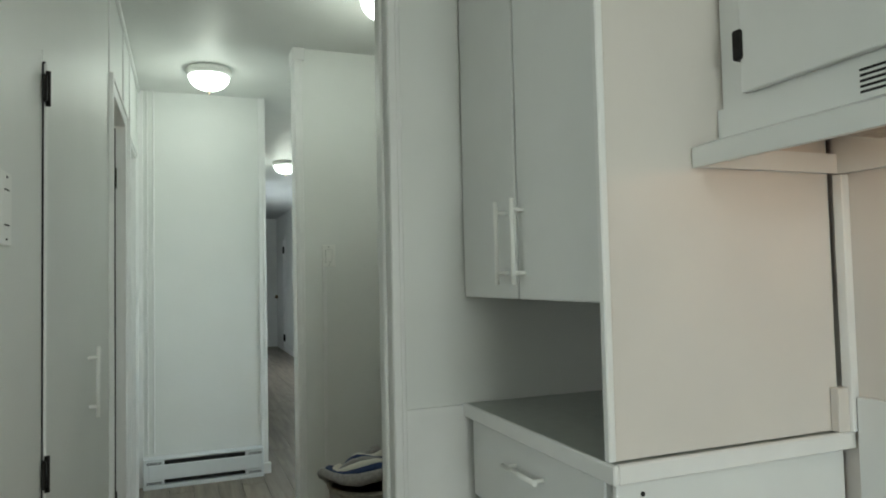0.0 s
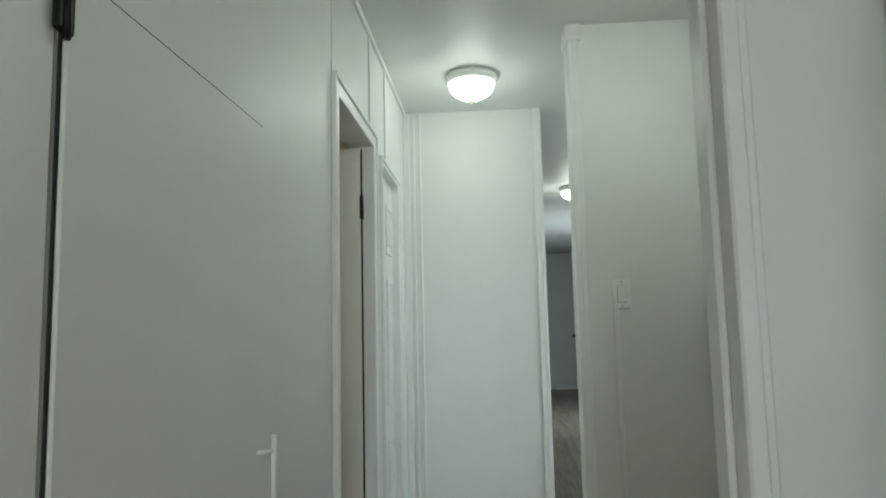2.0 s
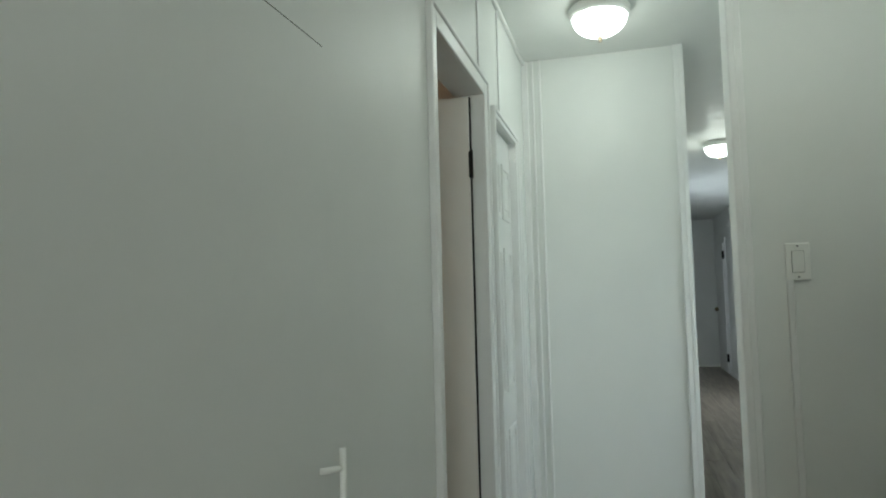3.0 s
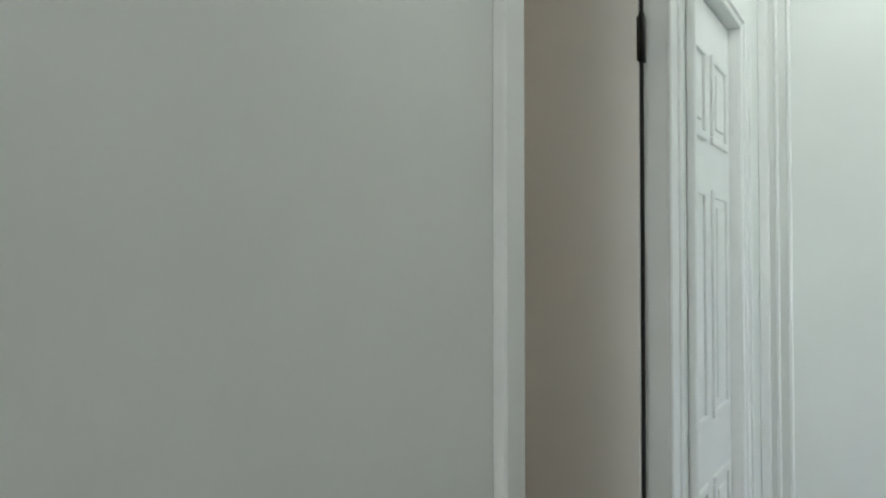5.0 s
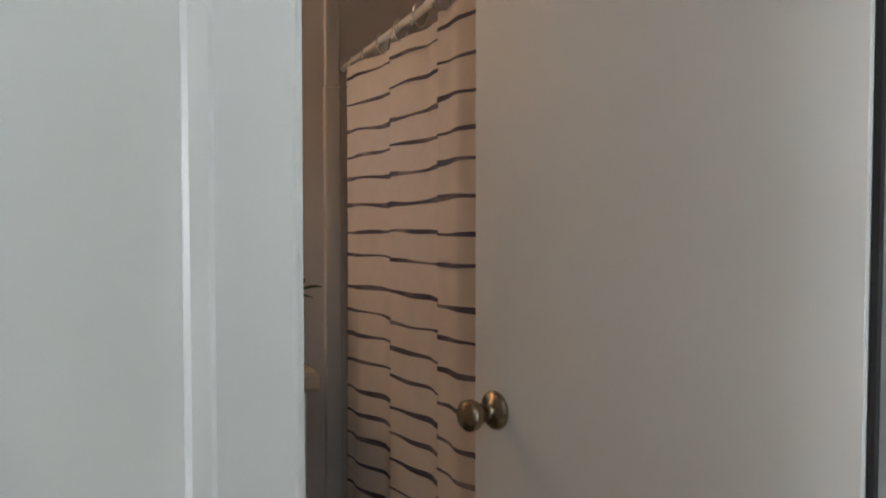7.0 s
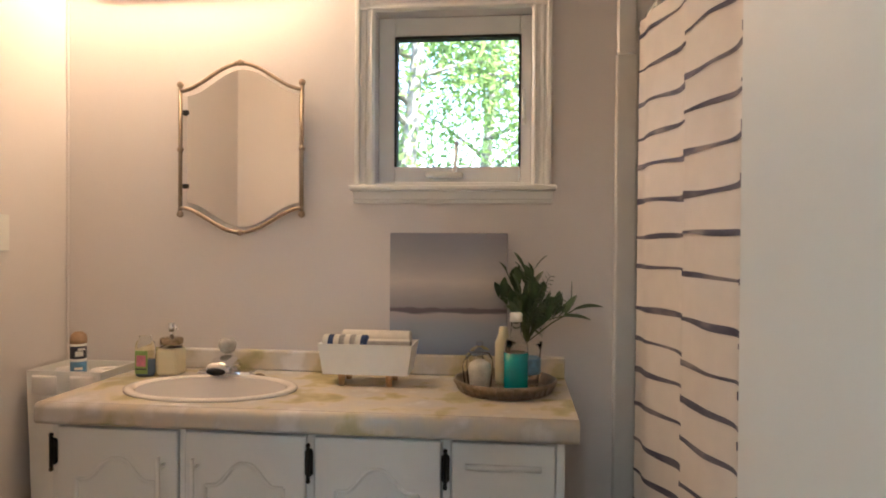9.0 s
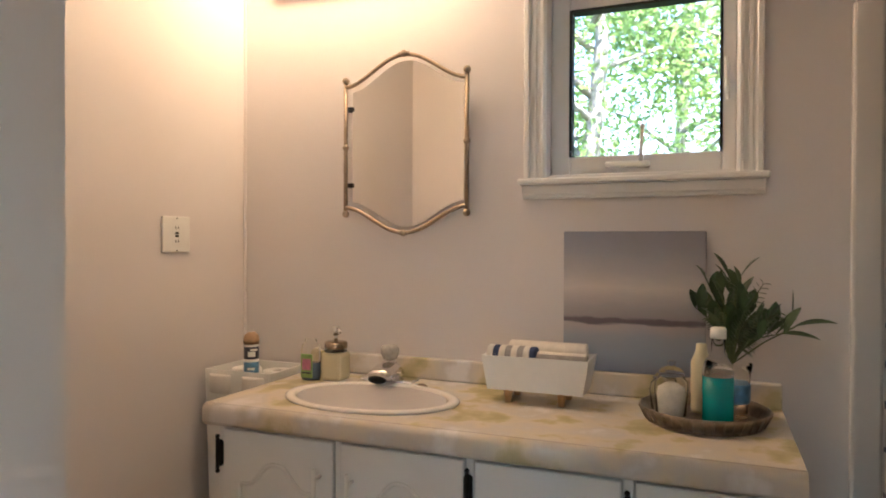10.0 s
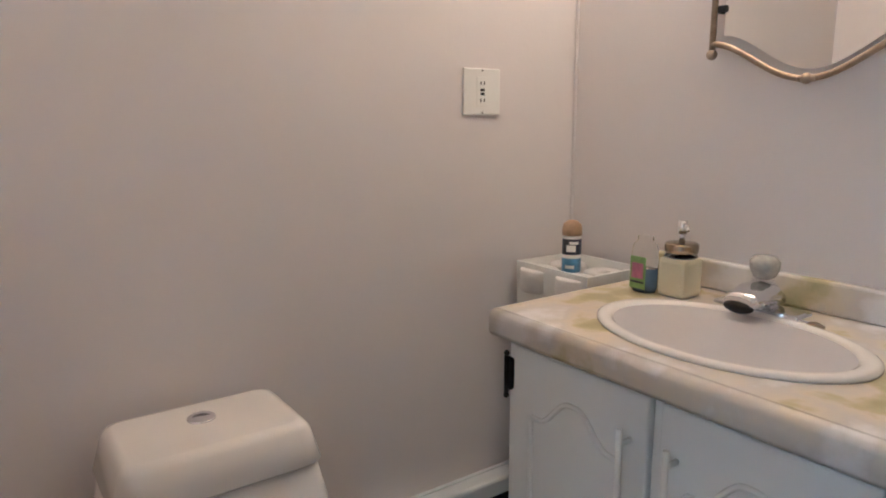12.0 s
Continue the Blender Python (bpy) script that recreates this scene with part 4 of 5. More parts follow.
b.faces.new((vu[0], vd[0], vd2[0], vu2[0]))
b.faces.new((vu[28], vd[28], vd2[28], vu2[28]))
part("glass", b, MIRROR, mr)
for y in (y0, y1):
    bb = tube(bmesh.new(), [P(0.03, y, 1.315), P(0.03, y, 1.722)], 0.0065, 12)
    post = part("post", bb, NICKEL, mr)
    for z, r in ((1.309, 0.0115), (1.519, 0.0105), (1.729, 0.0115)):
        part("finial", ball(bmesh.new(), P(0.03, y, z), r), NICKEL, post)
    for z in (1.40, 1.64) if y == y0 else ():
        part("clip", pbox(0.0, y - (0 if y == y0 else 0.018), z - 0.007, 0.028, y + (0.024 if y == y0 else 0), z + 0.007, bev=0.002), DARK, post)
for base, rise, z in ((1.708, 0.085, 1.795), (1.330, -0.080, 1.250)):
    bar = part("rail", tube(bmesh.new(), [P(0.03, y0 + (y1 - y0) * k / 32, wave(k / 32, base, rise)) for k in range(33)], 0.0065, 10), NICKEL, mr)
    part("finial", ball(ball(ball(bmesh.new(), P(0.033, 0.6185, z), 0.011), P(0.033, 0.607, z), 0.007), P(0.033, 0.630, z), 0.007), NICKEL, bar)

# vanity light bar
vl = thing("vanity_light", P(0.03, 0.45, 2.03), "brown wooden vanity light bar with warm globe bulbs, lit", "wall lamp")
part("bar", pbox(0.0, 0.13, 2.035, 0.035, 0.78, 2.20, bev=0.004), WOOD, vl)
for k in range(4):
    s = part("socket", tube(bmesh.new(), [P(0.035, 0.20 + 0.17 * k, 2.13), P(0.06, 0.20 + 0.17 * k, 2.13)], 0.02, 12), CHROME, vl)
    g = part("globe", ball(bmesh.new(), P(0.11, 0.20 + 0.17 * k, 2.13), 0.05, 16), WARMBULB, vl, "glowing globe bulb")
    g.visible_shadow = False

# canvas
cv = thing("canvas_painting", P(0.03, 1.29, 0.885), "unframed seascape painting on canvas, leaning on the wall", "painting")
part("canvas", pbox(0.001, 1.107, 0.8855, 0.020, 1.477, 1.252, bev=0.002), SEASCAPE, cv)

# planter box with rolled towels
pb = thing("planter_box", P(0.15, 1.07, 0.82), "white planter box on wooden peg legs holding rolled towels", "box")
b = bmesh.new()
lo = [b.verts.new(P(x, y, 0.852)) for x, y in ((0.095, 0.945), (0.205, 0.945), (0.205, 1.195), (0.095, 1.195))]
hi = [b.verts.new(P(x, y, 0.941)) for x, y in ((0.085, 0.932), (0.215, 0.932), (0.215, 1.210), (0.085, 1.210))]
ih = [b.verts.new(P(x, y, 0.941)) for x, y in ((0.090, 0.937), (0.210, 0.937), (0.210, 1.205), (0.090, 1.205))]
il = [b.verts.new(P(x, y, 0.858)) for x, y in ((0.100, 0.950), (0.200, 0.950), (0.200, 1.190), (0.100, 1.190))]
for r0, r1 in ((lo, hi), (hi, ih), (ih, il)):
    for k in range(4):
        b.faces.new((r0[k], r0[(k + 1) % 4], r1[(k + 1) % 4], r1[k]))
b.faces.new(lo)
b.faces.new(il)
part("box_body", b, WHITEPL, pb)
for x in (0.108, 0.195):
    for y in (1.00, 1.14):
        part("leg", tube(bmesh.new(), [P(x, y, 0.8205), P(x, y, 0.853)], [0.009, 0.011], 10), WOOD, pb, "wooden peg leg")


def towel_roll(x, ya, yb, z, r, bands, label):
    t = thing("rolled_towel", P(x, (ya + yb) / 2, z - r), label, "towel", "towels in the planter box")
    n = len(bands)
    for k, m in enumerate(bands):
        a, c = ya + (yb - ya) * k / n, ya + (yb - ya) * (k + 1) / n
        bm2 = bmesh.new()
        mm = Matrix.Rotation(radians(-90), 4, "X")
        lathe(bm2, [(0.0, 0), (r * 0.95, 0), (r, 0.002), (r, c - a - 0.001), (r * 0.96, c - a), (0.0, c - a)], P(x, a, z), 18, m=mm)
        part("stripe", bm2, m, t)


towel_roll(0.17, 0.940, 1.07, 0.936, 0.028, [WHITECL, NAVY, WHITECL, GREYCL, WHITECL, GREYCL, WHITECL, NAVY], "rolled white towel with navy and grey stripes")
towel_roll(0.175, 1.073, 1.20, 0.928, 0.024, [GREYCL], "rolled grey towel with pale stripes")
towel_roll(0.175, 1.074, 1.199, 0.935, 0.0185, [WHITECL], "rolled pale grey bath towel")
towel_roll(0.12, 0.985, 1.19, 0.945, 0.027, [WHITECL], "rolled cream white towel")

# tray group
TC = (0.20, 1.475)
tr = thing("tray", P(TC[0], TC[1], 0.82), "round tarnished silver tray with a pierced rim", "tray")
part("plate", lathe(bmesh.new(), [(0.0, 0), (0.13, 0), (0.132, 0.005), (0.0, 0.006)], P(*TC, 0.8205), 40), TRAYM, tr)
part("rim", lathe(bmesh.new(), [(0.128, 0.004), (0.139, 0.022), (0.145, 0.034), (0.141, 0.036), (0.135, 0.024), (0.125, 0.006)], P(*TC, 0.8205), 40), TRAYM, tr)
for k in range(40):
    a = 2 * math.pi * k / 40
    part("rib", tube(bmesh.new(), [P(TC[0] + 0.131 * math.cos(a), TC[1] + 0.131 * math.sin(a), 0.824), P(TC[0] + 0.145 * math.cos(a), TC[1] + 0.145 * math.sin(a), 0.852)], 0.0022, 5), TRAYM, tr)
jr = thing("glass_jar", P(0.245, 1.405, 0.8265), "clear glass jar of white cotton balls with a lid", "jar")
part("jar", lathe(bmesh.new(), [(0.0, 0), (0.031, 0), (0.034, 0.01), (0.038, 0.07), (0.036, 0.09), (0.028, 0.102), (0.026, 0.102), (0.034, 0.088), (0.035, 0.07), (0.031, 0.012), (0.0, 0.005)], P(0.245, 1.405, 0.8275), 24), THIN, jr)
part("cotton", lathe(bmesh.new(), [(0.0, 0.006), (0.026, 0.007), (0.029, 0.014), (0.032, 0.060), (0.029, 0.075), (0.018, 0.082), (0.0, 0.084)], P(0.245, 1.405, 0.8275), 20), COTTON, jr)
part("lid", lathe(bmesh.new(), [(0.0, 0.003), (0.028, 0.0), (0.030, 0.004), (0.022, 0.016), (0.007, 0.022), (0.010, 0.032), (0.0, 0.036)], P(0.245, 1.405, 0.930), 20), THIN, jr)
j2 = thing("glass_jar", P(0.185, 1.385, 0.8265), "small clear glass jar at the back of the tray", "jar")
part("jar", lathe(bmesh.new(), [(0.0, 0), (0.026, 0), (0.030, 0.008), (0.034, 0.055), (0.030, 0.072), (0.023, 0.080), (0.021, 0.080), (0.028, 0.071), (0.031, 0.055), (0.027, 0.010), (0.0, 0.005)], P(0.185, 1.385, 0.8275), 24), THIN, j2)
part("lid", lathe(bmesh.new(), [(0.0, 0.003), (0.023, 0.0), (0.025, 0.004), (0.016, 0.014), (0.006, 0.018), (0.008, 0.026), (0.0, 0.029)], P(0.185, 1.385, 0.908), 20), THIN, j2)
mw = thing("mouthwash_bottle", P(0.255, 1.505, 0.8265), "clear bottle of teal mouthwash with a white cap", "bottle")
part("liquid", lathe(bmesh.new(), [(0.0, 0), (0.031, 0), (0.0335, 0.005), (0.0335, 0.110), (0.0, 0.110)], P(0.255, 1.505, 0.8275), 24), TEAL, mw, "teal liquid")
part("bottle", lathe(bmesh.new(), [(0.0335, 0.111), (0.0335, 0.122), (0.028, 0.142), (0.015, 0.162), (0.014, 0.195), (0.0, 0.195)], P(0.255, 1.505, 0.8275), 24), THIN, mw)
part("cap", lathe(bmesh.new(), [(0.0, 0), (0.017, 0), (0.017, 0.022), (0.014, 0.025), (0.0, 0.025)], P(0.255, 1.505, 1.022), 20), WHITEPL, mw)
lo2 = thing("lotion_bottle", P(0.140, 1.468, 0.8265), "slim cream lotion bottle on the tray", "bottle")
part("body", lathe(bmesh.new(), [(0.0, 0), (0.022, 0), (0.024, 0.01), (0.024, 0.12), (0.014, 0.145), (0.012, 0.165), (0.0, 0.165)], P(0.140, 1.468, 0.8275), 18), CREAM, lo2)
va = thing("glass_vase", P(0.155, 1.535, 0.8265), "clear glass vase of green leafy stems", "vase")
part("vase", lathe(bmesh.new(), [(0.0, 0), (0.035, 0), (0.038, 0.006), (0.042, 0.10), (0.046, 0.125), (0.043, 0.125), (0.039, 0.10), (0.034, 0.010), (0.0, 0.008)], P(0.155, 1.535, 0.8275), 24), THIN, va)
part("painted_band", lathe(bmesh.new(), [(0.0400, 0.035), (0.0412, 0.040), (0.0422, 0.075), (0.0415, 0.080)], P(0.155, 1.535, 0.8275), 24), CANBLUE, va, "blue painted pattern")
rng = random.Random(4)


def leaf_blade(bm2, base, d, length, width, droop):
    d = d.normalized()
    side = d.cross(Vector((0.25, 0.1, 1))).normalized()
    nrm = side.cross(d)
    rows = []
    for k in range(7):
        u = k / 6
        c = base + d * (length * u) + Vector((0, 0, -droop * u * u * length))
        wd = width * math.sin(math.pi * min(0.98, u * 0.92 + 0.06)) ** 0.8
        rows.append([bm2.verts.new(c - side * wd + nrm * wd * 0.3), bm2.verts.new(c), bm2.verts.new(c + side * wd + nrm * wd * 0.3)])
    for p0, p1 in zip(rows, rows[1:]):
        for k in (0, 1):
            bm2.faces.new((p0[k], p0[k + 1], p1[k + 1], p1[k])).smooth = True


VB = Vector(P(0.155, 1.535, 0.95))
for n in range(20):
    fern = n % 5 in (1, 3)
    sy = -0.085 + 0.215 * (n + rng.random() * 0.7) / 20
    tip = VB + Vector((rng.uniform(-0.08, 0.12), sy, rng.uniform(0.11, 0.225) - abs(sy) * 0.35))
    mid = VB.lerp(tip, 0.5) + Vector((0, -sy * 0.15, 0.02))
    pts = [VB + Vector((rng.uniform(-0.015, 0.015), rng.uniform(-0.015, 0.015), -0.10)), VB, mid, tip]
    s = part("stem", tube(bmesh.new(), pts, [0.0025, 0.0025, 0.002, 0.001], 6), STEM, va)
    bm2 = bmesh.new()
    if fern:
        for k in range(12):
            u = 0.25 + 0.75 * k / 11
            c = mid.lerp(tip, (u - 0.5) * 2) if u > 0.5 else VB.lerp(mid, u * 2)
            for sg in (-1, 1):
                ax = (tip - mid).normalized()
                out = ax.cross(Vector((1, 0, 0.2))).normalized() * sg
                leaf_blade(bm2, c, out + ax * 0.7, 0.034 * (1.2 - 0.7 * u), 0.0034, 0.1)
    else:
        for k in range(7):
            u = 0.3 + 0.7 * k / 6
            c = mid.lerp(tip, (u - 0.5) * 2) if u > 0.5 else VB.lerp(mid, u * 2)
            out = Vector((rng.uniform(-0.6, 0.6), rng.uniform(-0.5, 0.5) + sy * 4, rng.uniform(0.8, 1.6)))
            leaf_blade(bm2, c, out, rng.uniform(0.055, 0.09), rng.uniform(0.009, 0.0135), rng.uniform(0.05, 0.3))
    part("leaves", bm2, FERN if fern else LEAF, s)
s = part("stem", tube(bmesh.new(), [VB, VB + Vector((0.02, 0.07, 0.06)), VB + Vector((0.04, 0.13, 0.10))], 0.002, 6), STEM, va)
bm2 = bmesh.new()
leaf_blade(bm2, VB + Vector((0.04, 0.13, 0.10)), Vector((0.1, 1, 0.35)), 0.085, 0.016, 0.2)
leaf_blade(bm2, VB + Vector((0.03, 0.10, 0.08)), Vector((0.1, 1, 0.1)), 0.08, 0.015, 0.2)
part("leaves", bm2, LEAF, s)

# outlet, bin with rolls and air freshener
switch_plate("wall_outlet", "white outlet plate with reset buttons on the bathroom wall", "outlet", pose(XW + 0.321, YS, 1.297, 0, 0, 180), 0.110, 0.108,
             [("face", -0.017, -0.034, 0.017, 0.034), ("button", -0.006, 0.001, 0.006, 0.007), ("button", -0.006, -0.008, 0.006, -0.002), ("slot", -0.006, 0.016, -0.004, 0.024), ("slot", 0.004, 0.016, 0.006, 0.024), ("slot", -0.006, -0.024, -0.004, -0.016), ("slot", 0.004, -0.024, 0.006, -0.016), ("screw", -0.002, 0.047, 0.002, 0.050), ("screw", -0.002, -0.05, 0.002, -0.047)])
bn = thing("storage_bin", P(0.16, 0.14, 0), "tall white tapered bin between vanity and wall", "bin")
b = bmesh.new()
rings = []
for z, x0, y0, x1, y1 in ((0.0, 0.07, 0.05, 0.21, 0.22), (0.838, 0.02, 0.02, 0.215, 0.262), (0.838, 0.026, 0.026, 0.209, 0.256), (0.77, 0.032, 0.032, 0.203, 0.250)):
    rings.append([b.verts.new(P(x, y, z)) for x, y in ((x0, y0), (x1, y0), (x1, y1), (x0, y1))])
for r0, r1 in zip(rings, rings[1:]):
    for k in range(4):
        b.faces.new((r0[k], r0[(k + 1) % 4], r1[(k + 1) % 4], r1[k]))
b.faces.new(rings[0])
b.faces.new(rings[-1])
part("bin_body", b, WHITEPL, bn)
for x, y in ((0.19, 0.078), (0.19, 0.202), (0.09, 0.08), (0.09, 0.20)):
    t = thing("toilet_roll", P(x, y, 0.772), "white toilet paper roll in the bin", "toilet roll", "toilet rolls in the bin")
    part("paper", lathe(bmesh.new(), [(0.02, 0.0), (0.046, 0), (0.048, 0.003), (0.048, 0.052), (0.046, 0.055), (0.02, 0.055), (0.018, 0.053), (0.018, 0.002), (0.02, 0.0)], P(x, y, 0.772), 24), PAPER, t)
af = thing("air_freshener", P(0.155, 0.125, 0.82), "blue and white air freshener can with a tan cap", "spray can")
c = P(0.14, 0.138, 0.805)
part("can", lathe(bmesh.new(), [(0.0, 0), (0.0225, 0), (0.023, 0.004), (0.023, 0.108), (0.0, 0.108)], c, 20), WHITEPL, af)
part("label_band", lathe(bmesh.new(), [(0.0232, 0.018), (0.0236, 0.019), (0.0236, 0.052), (0.0232, 0.053)], c, 20), CANBLUE, af)
part("dark_band", lathe(bmesh.new(), [(0.0232, 0.062), (0.0237, 0.063), (0.0237, 0.100), (0.0232, 0.101)], c, 20), CANDARK, af)
for z0, z1, a0 in ((0.070, 0.086, 0.2), (0.088, 0.095, 0.5), (0.028, 0.036, 0.1)):
    b = bmesh.new()
    ring = [[b.verts.new((c[0] + 0.0241 * math.cos(a0 + 0.14 * k), c[1] + 0.0241 * math.sin(a0 + 0.14 * k), c[2] + zz)) for k in range(8)] for zz in (z0, z1)]
    for k in range(7):
        b.faces.new((ring[0][k], ring[0][k + 1], ring[1][k + 1], ring[1][k]))
    part("print_mark", b, WHITEPL, af)
part("cap", lathe(bmesh.new(), [(0.0, 0.109), (0.024, 0.109), (0.025, 0.120), (0.022, 0.136), (0.012, 0.145), (0.0, 0.146)], c, 20), TAN, af)

# low wall heater between the vanity and the toilet
wh = thing("baseboard_heater", (-1.64, YS, 0.13), "white enamel electric heater on the wall beside the vanity", "heater")
part("back", bx(-2.02, YS, 0.13, -1.26, YS + 0.012, 0.318, bev=0.002), HEATER, wh)
part("top", bx(-2.02, YS + 0.012, 0.268, -1.26, YS + 0.062, 0.318, bev=0.008, seg=2), HEATER, wh)
part("heating_element", bx(-2.0, YS + 0.012, 0.235, -1.28, YS + 0.045, 0.268), DARK, wh, "dark heating fins")
part("cover", bx(-2.02, YS + 0.012, 0.135, -1.26, YS + 0.060, 0.235, bev=0.005), HEATER, wh)

# toilet
tl = thing("toilet", P(1.09, 0.35, 0), "white one-piece toilet with a dual-flush button", "toilet")
b = bmesh.new()


def rounded(bm2, cx, cy, w, d, z, r, n=5):
    vs = []
    for sx, sy, a0 in ((1, 1, 0), (-1, 1, 90), (-1, -1, 180), (1, -1, 270)):
        for k in range(n + 1):
            a = radians(a0 + 90 * k / n)
            vs.append(bm2.verts.new((XW + cx + sx * (w / 2 - r) + r * math.cos(a), YS + cy + sy * (d / 2 - r) + r * math.sin(a), z)))
    return vs


def loft(bm2, rings, cap=True):
    for r0, r1 in zip(rings, rings[1:]):
        for k in range(len(r0)):
            bm2.faces.new((r0[k], r0[(k + 1) % len(r0)], r1[(k + 1) % len(r1)], r1[k])).smooth = True
    if cap:
        bm2.faces.new(rings[0][::-1])
        bm2.faces.new(rings[-1])
    return bm2


TX = 1.042
part("tank", loft(b, [rounded(b, TX, 0.14, 0.44, 0.24, 0.30, 0.06), rounded(b, TX, 0.138, 0.37, 0.232, 0.55, 0.035), rounded(b, TX, 0.135, 0.338, 0.222, 0.627, 0.035)]), PORCELAIN, tl)
b = bmesh.new()
lid = part("lid", loft(b, [rounded(b, TX, 0.135, 0.338, 0.224, 0.628, 0.035), rounded(b, TX, 0.136, 0.350, 0.234, 0.634, 0.035), rounded(b, TX, 0.132, 0.318, 0.212, 0.692, 0.03), rounded(b, TX, 0.128, 0.300, 0.198, 0.702, 0.025), rounded(b, TX, 0.126, 0.28, 0.18, 0.704, 0.02)]), PORCELAIN, tl)
part("flush_button", lathe(bmesh.new(), [(0.0, 0.003), (0.016, 0.004), (0.018, 0.002), (0.02, 0.005), (0.024, 0.005), (0.026, 0.0)], (XW + TX, YS + 0.105, 0.702), 24), CHROME, lid, "chrome dual-flush button")
b = bmesh.new()
part("bowl", loft(b, [rounded(b, TX, 0.38, 0.22, 0.50, 0.0, 0.10), rounded(b, TX, 0.40, 0.24, 0.50, 0.18, 0.11), rounded(b, TX, 0.43, 0.36, 0.52, 0.36, 0.17), rounded(b, TX, 0.43, 0.37, 0.52, 0.395, 0.18)]), PORCELAIN, tl)
b = bmesh.new()
part("seat_cover", loft(b, [rounded(b, TX, 0.47, 0.36, 0.42, 0.397, 0.175), rounded(b, TX, 0.47, 0.365, 0.425, 0.405, 0.178), rounded(b, TX, 0.47, 0.34, 0.40, 0.425, 0.168)]), WHITEPL, tl)

# tub, curtain
tb = thing("bathtub", P(0.72, 2.18, 0), "white bathtub behind the shower curtain", "bathtub")
b = bmesh.new()
part("shell", loft(b, [rounded(b, 0.725, 2.255, 1.44, 0.58, 0.0, 0.03), rounded(b, 0.725, 2.255, 1.44, 0.58, 0.40, 0.03), rounded(b, 0.725, 2.255, 1.28, 0.46, 0.40, 0.12), rounded(b, 0.725, 2.255, 1.1, 0.36, 0.06, 0.12)]), TUB, tb)
sp = thing("surround_trim", P(0.05, 1.83, 0), "white vertical trim at the tub surround edge", "trim")
sp["kind"] = "structure"
part("strip", pbox(0.0, 1.80, 0.0, 0.022, 1.868, 1.80, bev=0.008, seg=2), TUB, sp)
part("upper_strip", pbox(0.0, 1.804, 1.80, 0.018, 1.864, 2.3, bev=0.006), TUB, sp)
rod = thing("curtain_rod", P(0.7, 1.845, 2.08), "white shower curtain rod", "rod")
part("bar", tube(bmesh.new(), [P(0.0, 1.88, 1.875), P(1.49, 1.90, 1.875)], 0.012, 12), WHITEPL, rod)

cu = thing("shower_curtain", P(0.8, 1.84, 0.05), "cream shower curtain with uneven dark blue-grey stripes", "curtain")
CX0, CX1, NC = 0.115, 1.45, 220
PLEAT = 0.345


def fold(x):
    """Overlapping pleats: each slants away from the room and turns back sharply."""
    v = ((x - 0.215) / PLEAT) % 1.0
    saw = -1 + 2 * v / 0.93 if v < 0.93 else 1 - 2 * (v - 0.93) / 0.07
    return 0.030 * saw + 0.007 * math.sin(2 * math.pi * (2 * v + 0.1)) + 0.002 * math.sin(x * 60)


def curtain_point(u, z, off=0.0):
    x = CX0 + (CX1 - CX0) * u
    amp = 0.75 + 0.45 * (1.9 - z) / 2
    return (XW + x + 0.006 * math.sin(z * 2.2), YS + 1.852 + 0.055 * min(1.0, max(0.0, (x - 0.2) / 0.5)) + fold(x) * amp + off, z)


b = bmesh.new()
zs = [0.06 + (1.888 - 0.06) * k / 40 for k in range(41)]
grid = [[b.verts.new(curtain_point(i / NC, z)) for i in range(NC + 1)] for z in zs]
back = [[b.verts.new(curtain_point(i / NC, z, 0.002)) for i in range(NC + 1)] for z in zs]
for k in range(40):
    for i in range(NC):
        b.faces.new((grid[k][i], grid[k][i + 1], grid[k + 1][i + 1], grid[k + 1][i])).smooth = True
        b.faces.new((back[k][i + 1], back[k][i], back[k + 1][i], back[k + 1][i + 1])).smooth = True
cloth = part("cloth", b, CURT, cu)


def stripe_material():
    """Brushed ink that runs thick and thin along the cloth."""
    m = mat("stripe_ink", (0.1, 0.1, 0.15), 0.85, scale=1.0, bump=0.3, bscale=300, ramp=[(0.34, (0.075, 0.072, 0.11)), (0.52, (0.14, 0.13, 0.17)), (0.68, (0.33, 0.29, 0.29))])
    nt = m.node_tree
    tcn = nt.nodes["Texture Coordinate"]
    mp = nt.nodes.new("ShaderNodeMapping")
    mp.inputs["Scale"].default_value = (7, 0.5, 16)
    nt.links.new(tcn.outputs["Object"], mp.inputs["Vector"])
    nt.links.new(mp.outputs["Vector"], nt.nodes["Noise Texture"].inputs["Vector"])
    return m


INK = stripe_material()
srng = random.Random(11)
for z in [1.842, 1.749, 1.652, 1.566, 1.483, 1.390, 1.300, 1.215, 1.109, 1.019, 0.936, 0.846, 0.747, 0.664, 0.581, 0.49, 0.40, 0.31, 0.22, 0.13]:
    h = srng.choice([0.012, 0.015, 0.017, 0.011])
    b = bmesh.new()
    ph = srng.uniform(0, 6)
    lo2r, hi2r = [], []
    for i in range(NC + 1):
        u = i / NC
        dz = 0.004 * math.sin(u * 11 + ph) + 0.0015 * math.sin(u * 37 + ph * 2)
        hh = h * (0.85 + 0.3 * math.sin(u * 23 + ph))
        lo2r.append(b.verts.new(curtain_point(u, z + dz - hh / 2, -0.0025)))
        hi2r.append(b.verts.new(curtain_point(u, z + dz + hh / 2, -0.0025)))
    for i in range(NC):
        b.faces.new((lo2r[i], lo2r[i + 1], hi2r[i + 1], hi2r[i])).smooth = True
    part("stripe", b, INK, cloth, "dark printed stripe")
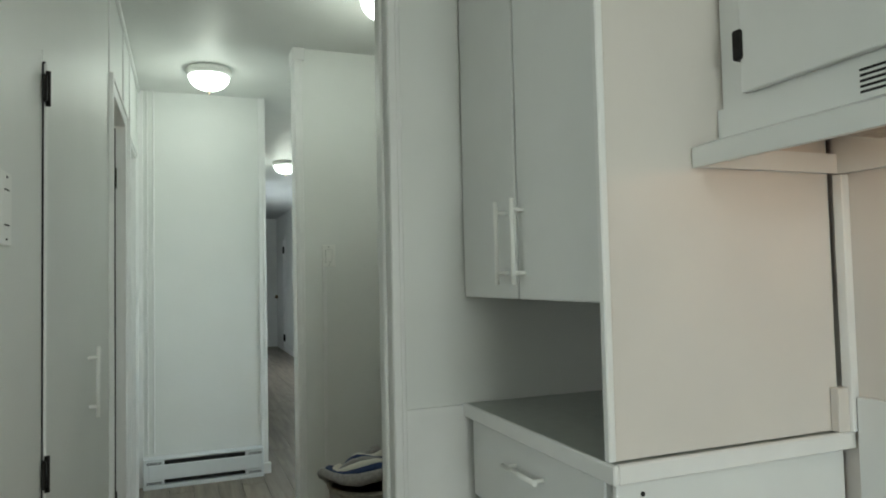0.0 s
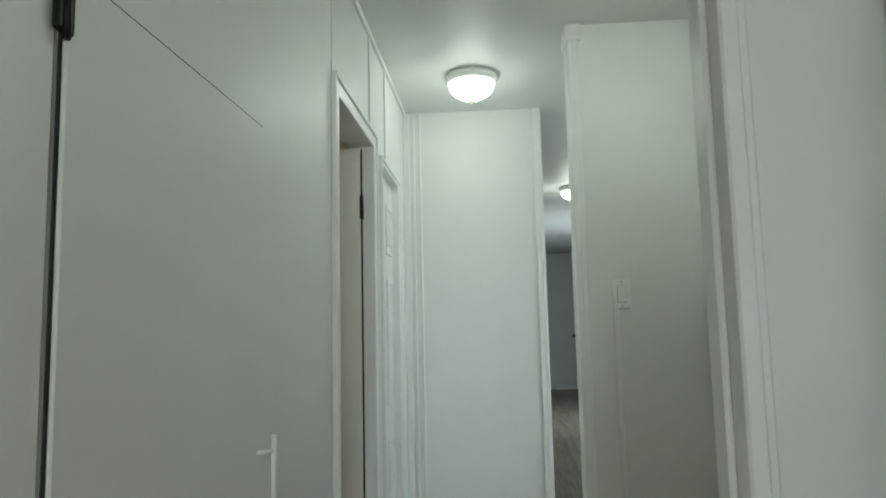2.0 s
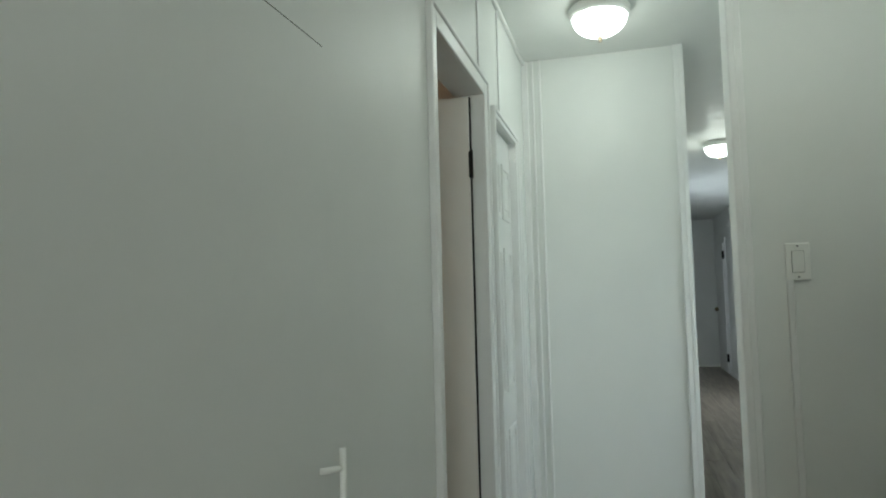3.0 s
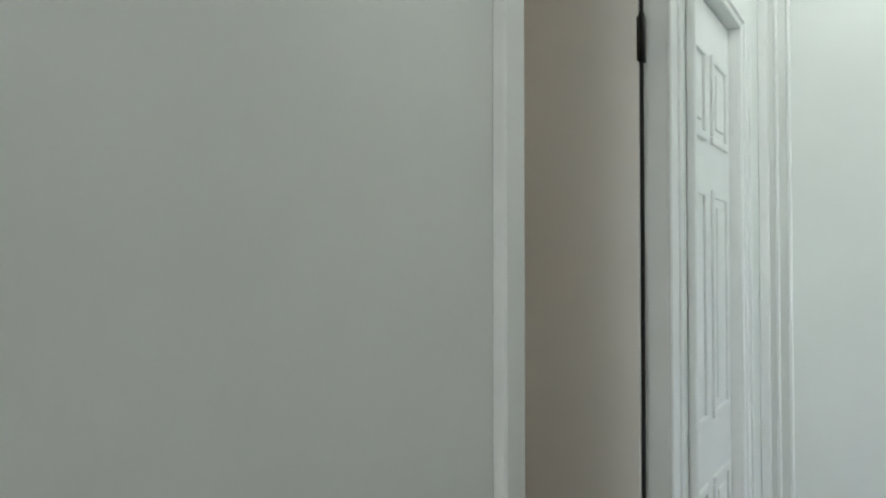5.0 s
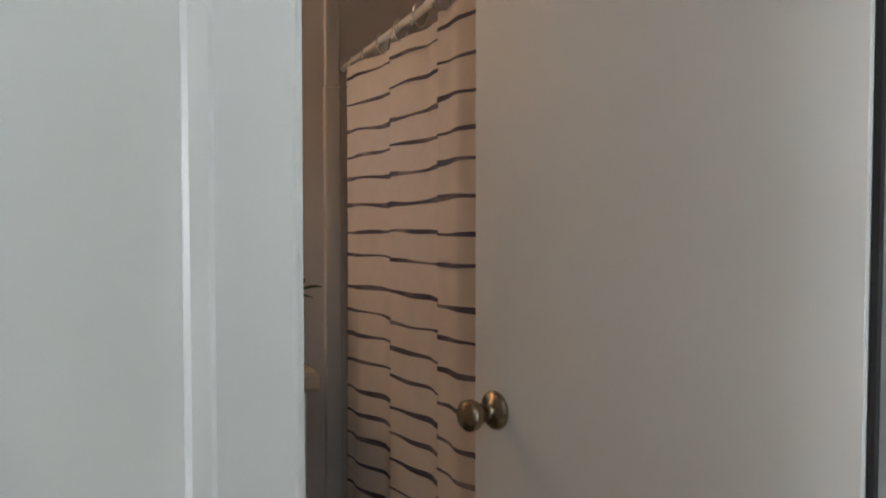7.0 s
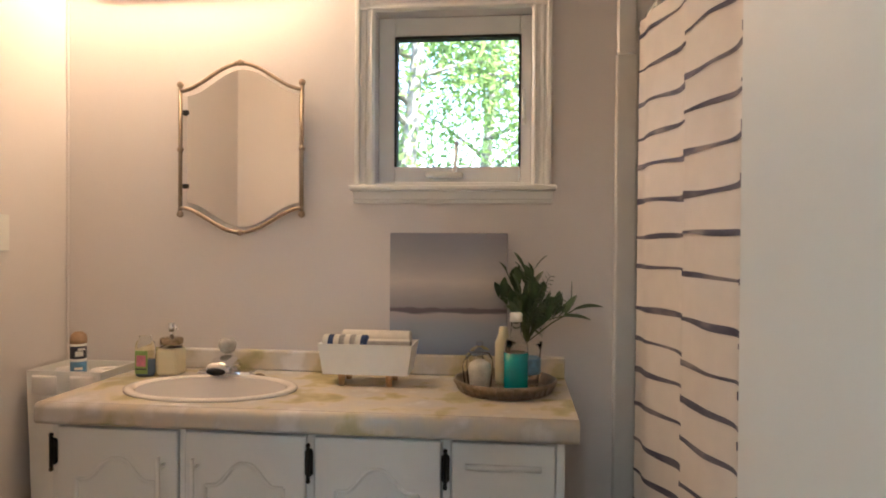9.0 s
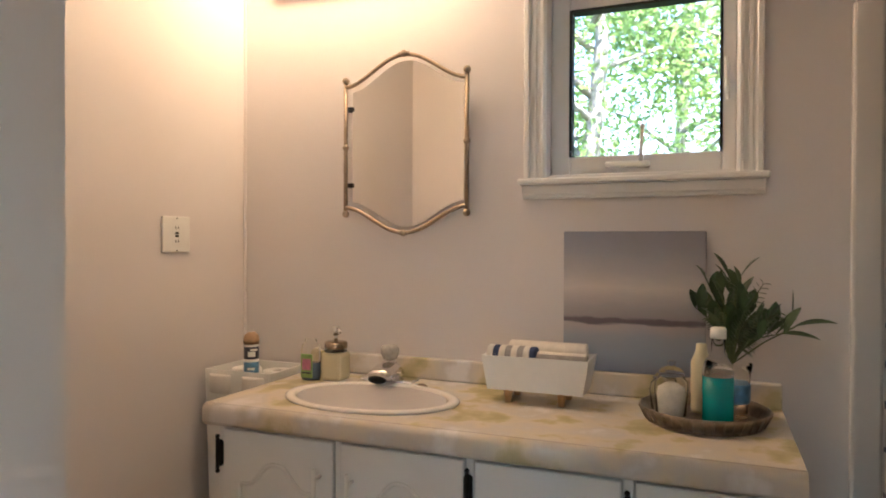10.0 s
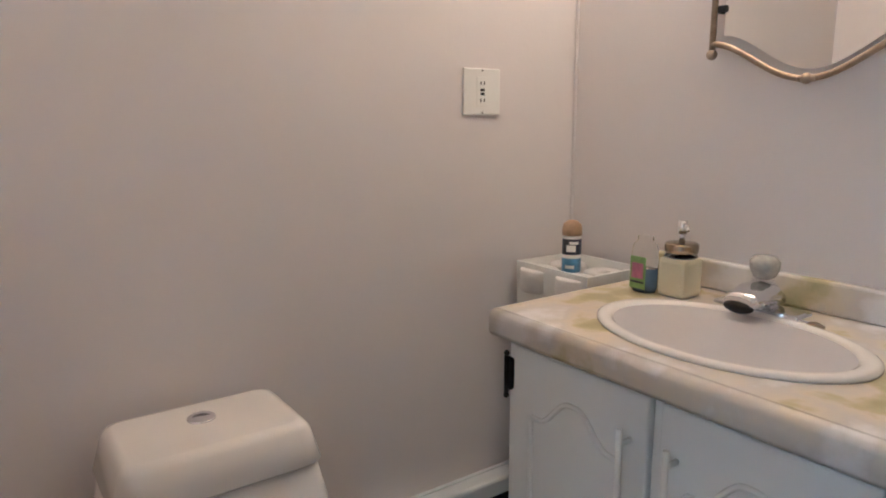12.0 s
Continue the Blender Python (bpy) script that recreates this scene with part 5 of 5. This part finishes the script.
for i in range(9):
    u = 0.02 + 0.12 * i
    x = CX0 + (CX1 - CX0) * u
    b = bmesh.new()
    pts = [P(x, 1.885 + 0.022 * math.cos(a), 1.86 + 0.034 * math.sin(a)) for a in [2 * math.pi * q / 16 for q in range(17)]]
    part("ring", ball(tube(b, pts, 0.003, 6), P(x, 1.858, 1.835), 0.008, 8), CHROME, cu)
# ---- outside ----


def tree(at, height, spread, count, seed, crown_z):
    r = random.Random(seed)
    t = thing("tree", at, "leafy green birch tree outside the bathroom window", "tree", "trees outside")
    base = Vector(at)
    top2 = base + Vector((r.uniform(-0.3, 0.3), r.uniform(-0.3, 0.3), height))
    trunk = part("trunk", tube(bmesh.new(), [base, base.lerp(top2, 0.3) + Vector((0.06, -0.05, 0)), base.lerp(top2, 0.65) + Vector((-0.05, 0.08, 0)), top2], [0.14, 0.10, 0.06, 0.015], 9), BARK, t)
    tips = []
    for k in range(20):
        s = base.lerp(top2, 0.25 + 0.7 * k / 20)
        a = r.uniform(0, 6.28)
        ln = spread * r.uniform(0.5, 1.0)
        e = s + Vector((ln * math.cos(a), ln * math.sin(a), r.uniform(0.1, 0.9)))
        part("limb", tube(bmesh.new(), [s, s.lerp(e, 0.5) + Vector((0, 0, 0.12)), e], [0.035, 0.02, 0.006], 6), BARK, trunk)
        tips += [s.lerp(e, q) for q in (0.35, 0.5, 0.65, 0.8, 0.95, 1.05)]
    verts, faces = [], []
    for k in range(count):
        c = r.choice(tips) + Vector((r.gauss(0, 0.30), r.gauss(0, 0.30), r.gauss(-0.1, 0.30)))
        n = Vector((r.gauss(0, 1), r.gauss(0, 1), r.gauss(0.6, 1))).normalized()
        s = n.orthogonal().normalized()
        q = n.cross(s)
        a = r.uniform(0, 6.28)
        d, e = s * math.cos(a) + q * math.sin(a), q * math.cos(a) - s * math.sin(a)
        sz = r.uniform(0.025, 0.05)
        i0 = len(verts)
        verts += [c - d * sz, c - e * sz * 0.55 + n * sz * 0.15, c + d * sz, c + e * sz * 0.55 + n * sz * 0.15]
        faces += [(i0, i0 + 1, i0 + 2), (i0, i0 + 2, i0 + 3)]
    me = bpy.data.meshes.new("crown")
    me.from_pydata([tuple(vv) for vv in verts], [], faces)
    me.materials.append(TREELEAF)
    ob = new("crown", me)
    ob.parent = t
    ob.matrix_parent_inverse = Matrix.Translation(HOME[t.name]).inverted()
    tagged(ob, "loose crown of small leaves", kind="stuff")
    return t


tree((-6.2, 2.75, -0.8), 6.0, 1.9, 12000, 3, 2.0)
tree((-6.9, 4.15, -0.8), 6.0, 1.7, 13000, 8, 2.0)
tree((-9.2, 3.3, -0.8), 7.0, 2.2, 12000, 5, 2.0)

# ---- floor planks ----
PW, PL = 0.14, 1.2
meshes = {}
prng = random.Random(2)


def plank_mesh(ln):
    key = round(ln, 3)
    if key not in meshes:
        b = bx(-PW / 2 + 0.001, -ln / 2 + 0.001, -0.012, PW / 2 - 0.001, ln / 2 - 0.001, 0.0, bev=0.0012)
        me = bpy.data.meshes.new("plank")
        b.to_mesh(me)
        b.free()
        me.materials.append(PLANK)
        meshes[key] = me
    return meshes[key]


def planks(x0, x1, y0, y1):
    n = int(math.ceil((x1 - x0) / PW))
    for i in range(n):
        y = y0
        first_len = (0.4, 0.8, 1.2)[i % 3]
        while y < y1 - 0.02:
            ln = min(first_len if y == y0 else PL, y1 - y)
            o = new("plank", plank_mesh(ln))
            o.location = (x0 + PW * (i + 0.5), y + ln / 2, 0)
            o.parent = floor
            y += ln


planks(-0.1, 2.0, -1.0, 13.98)
planks(-2.15, -0.11, 2.3, 4.84)
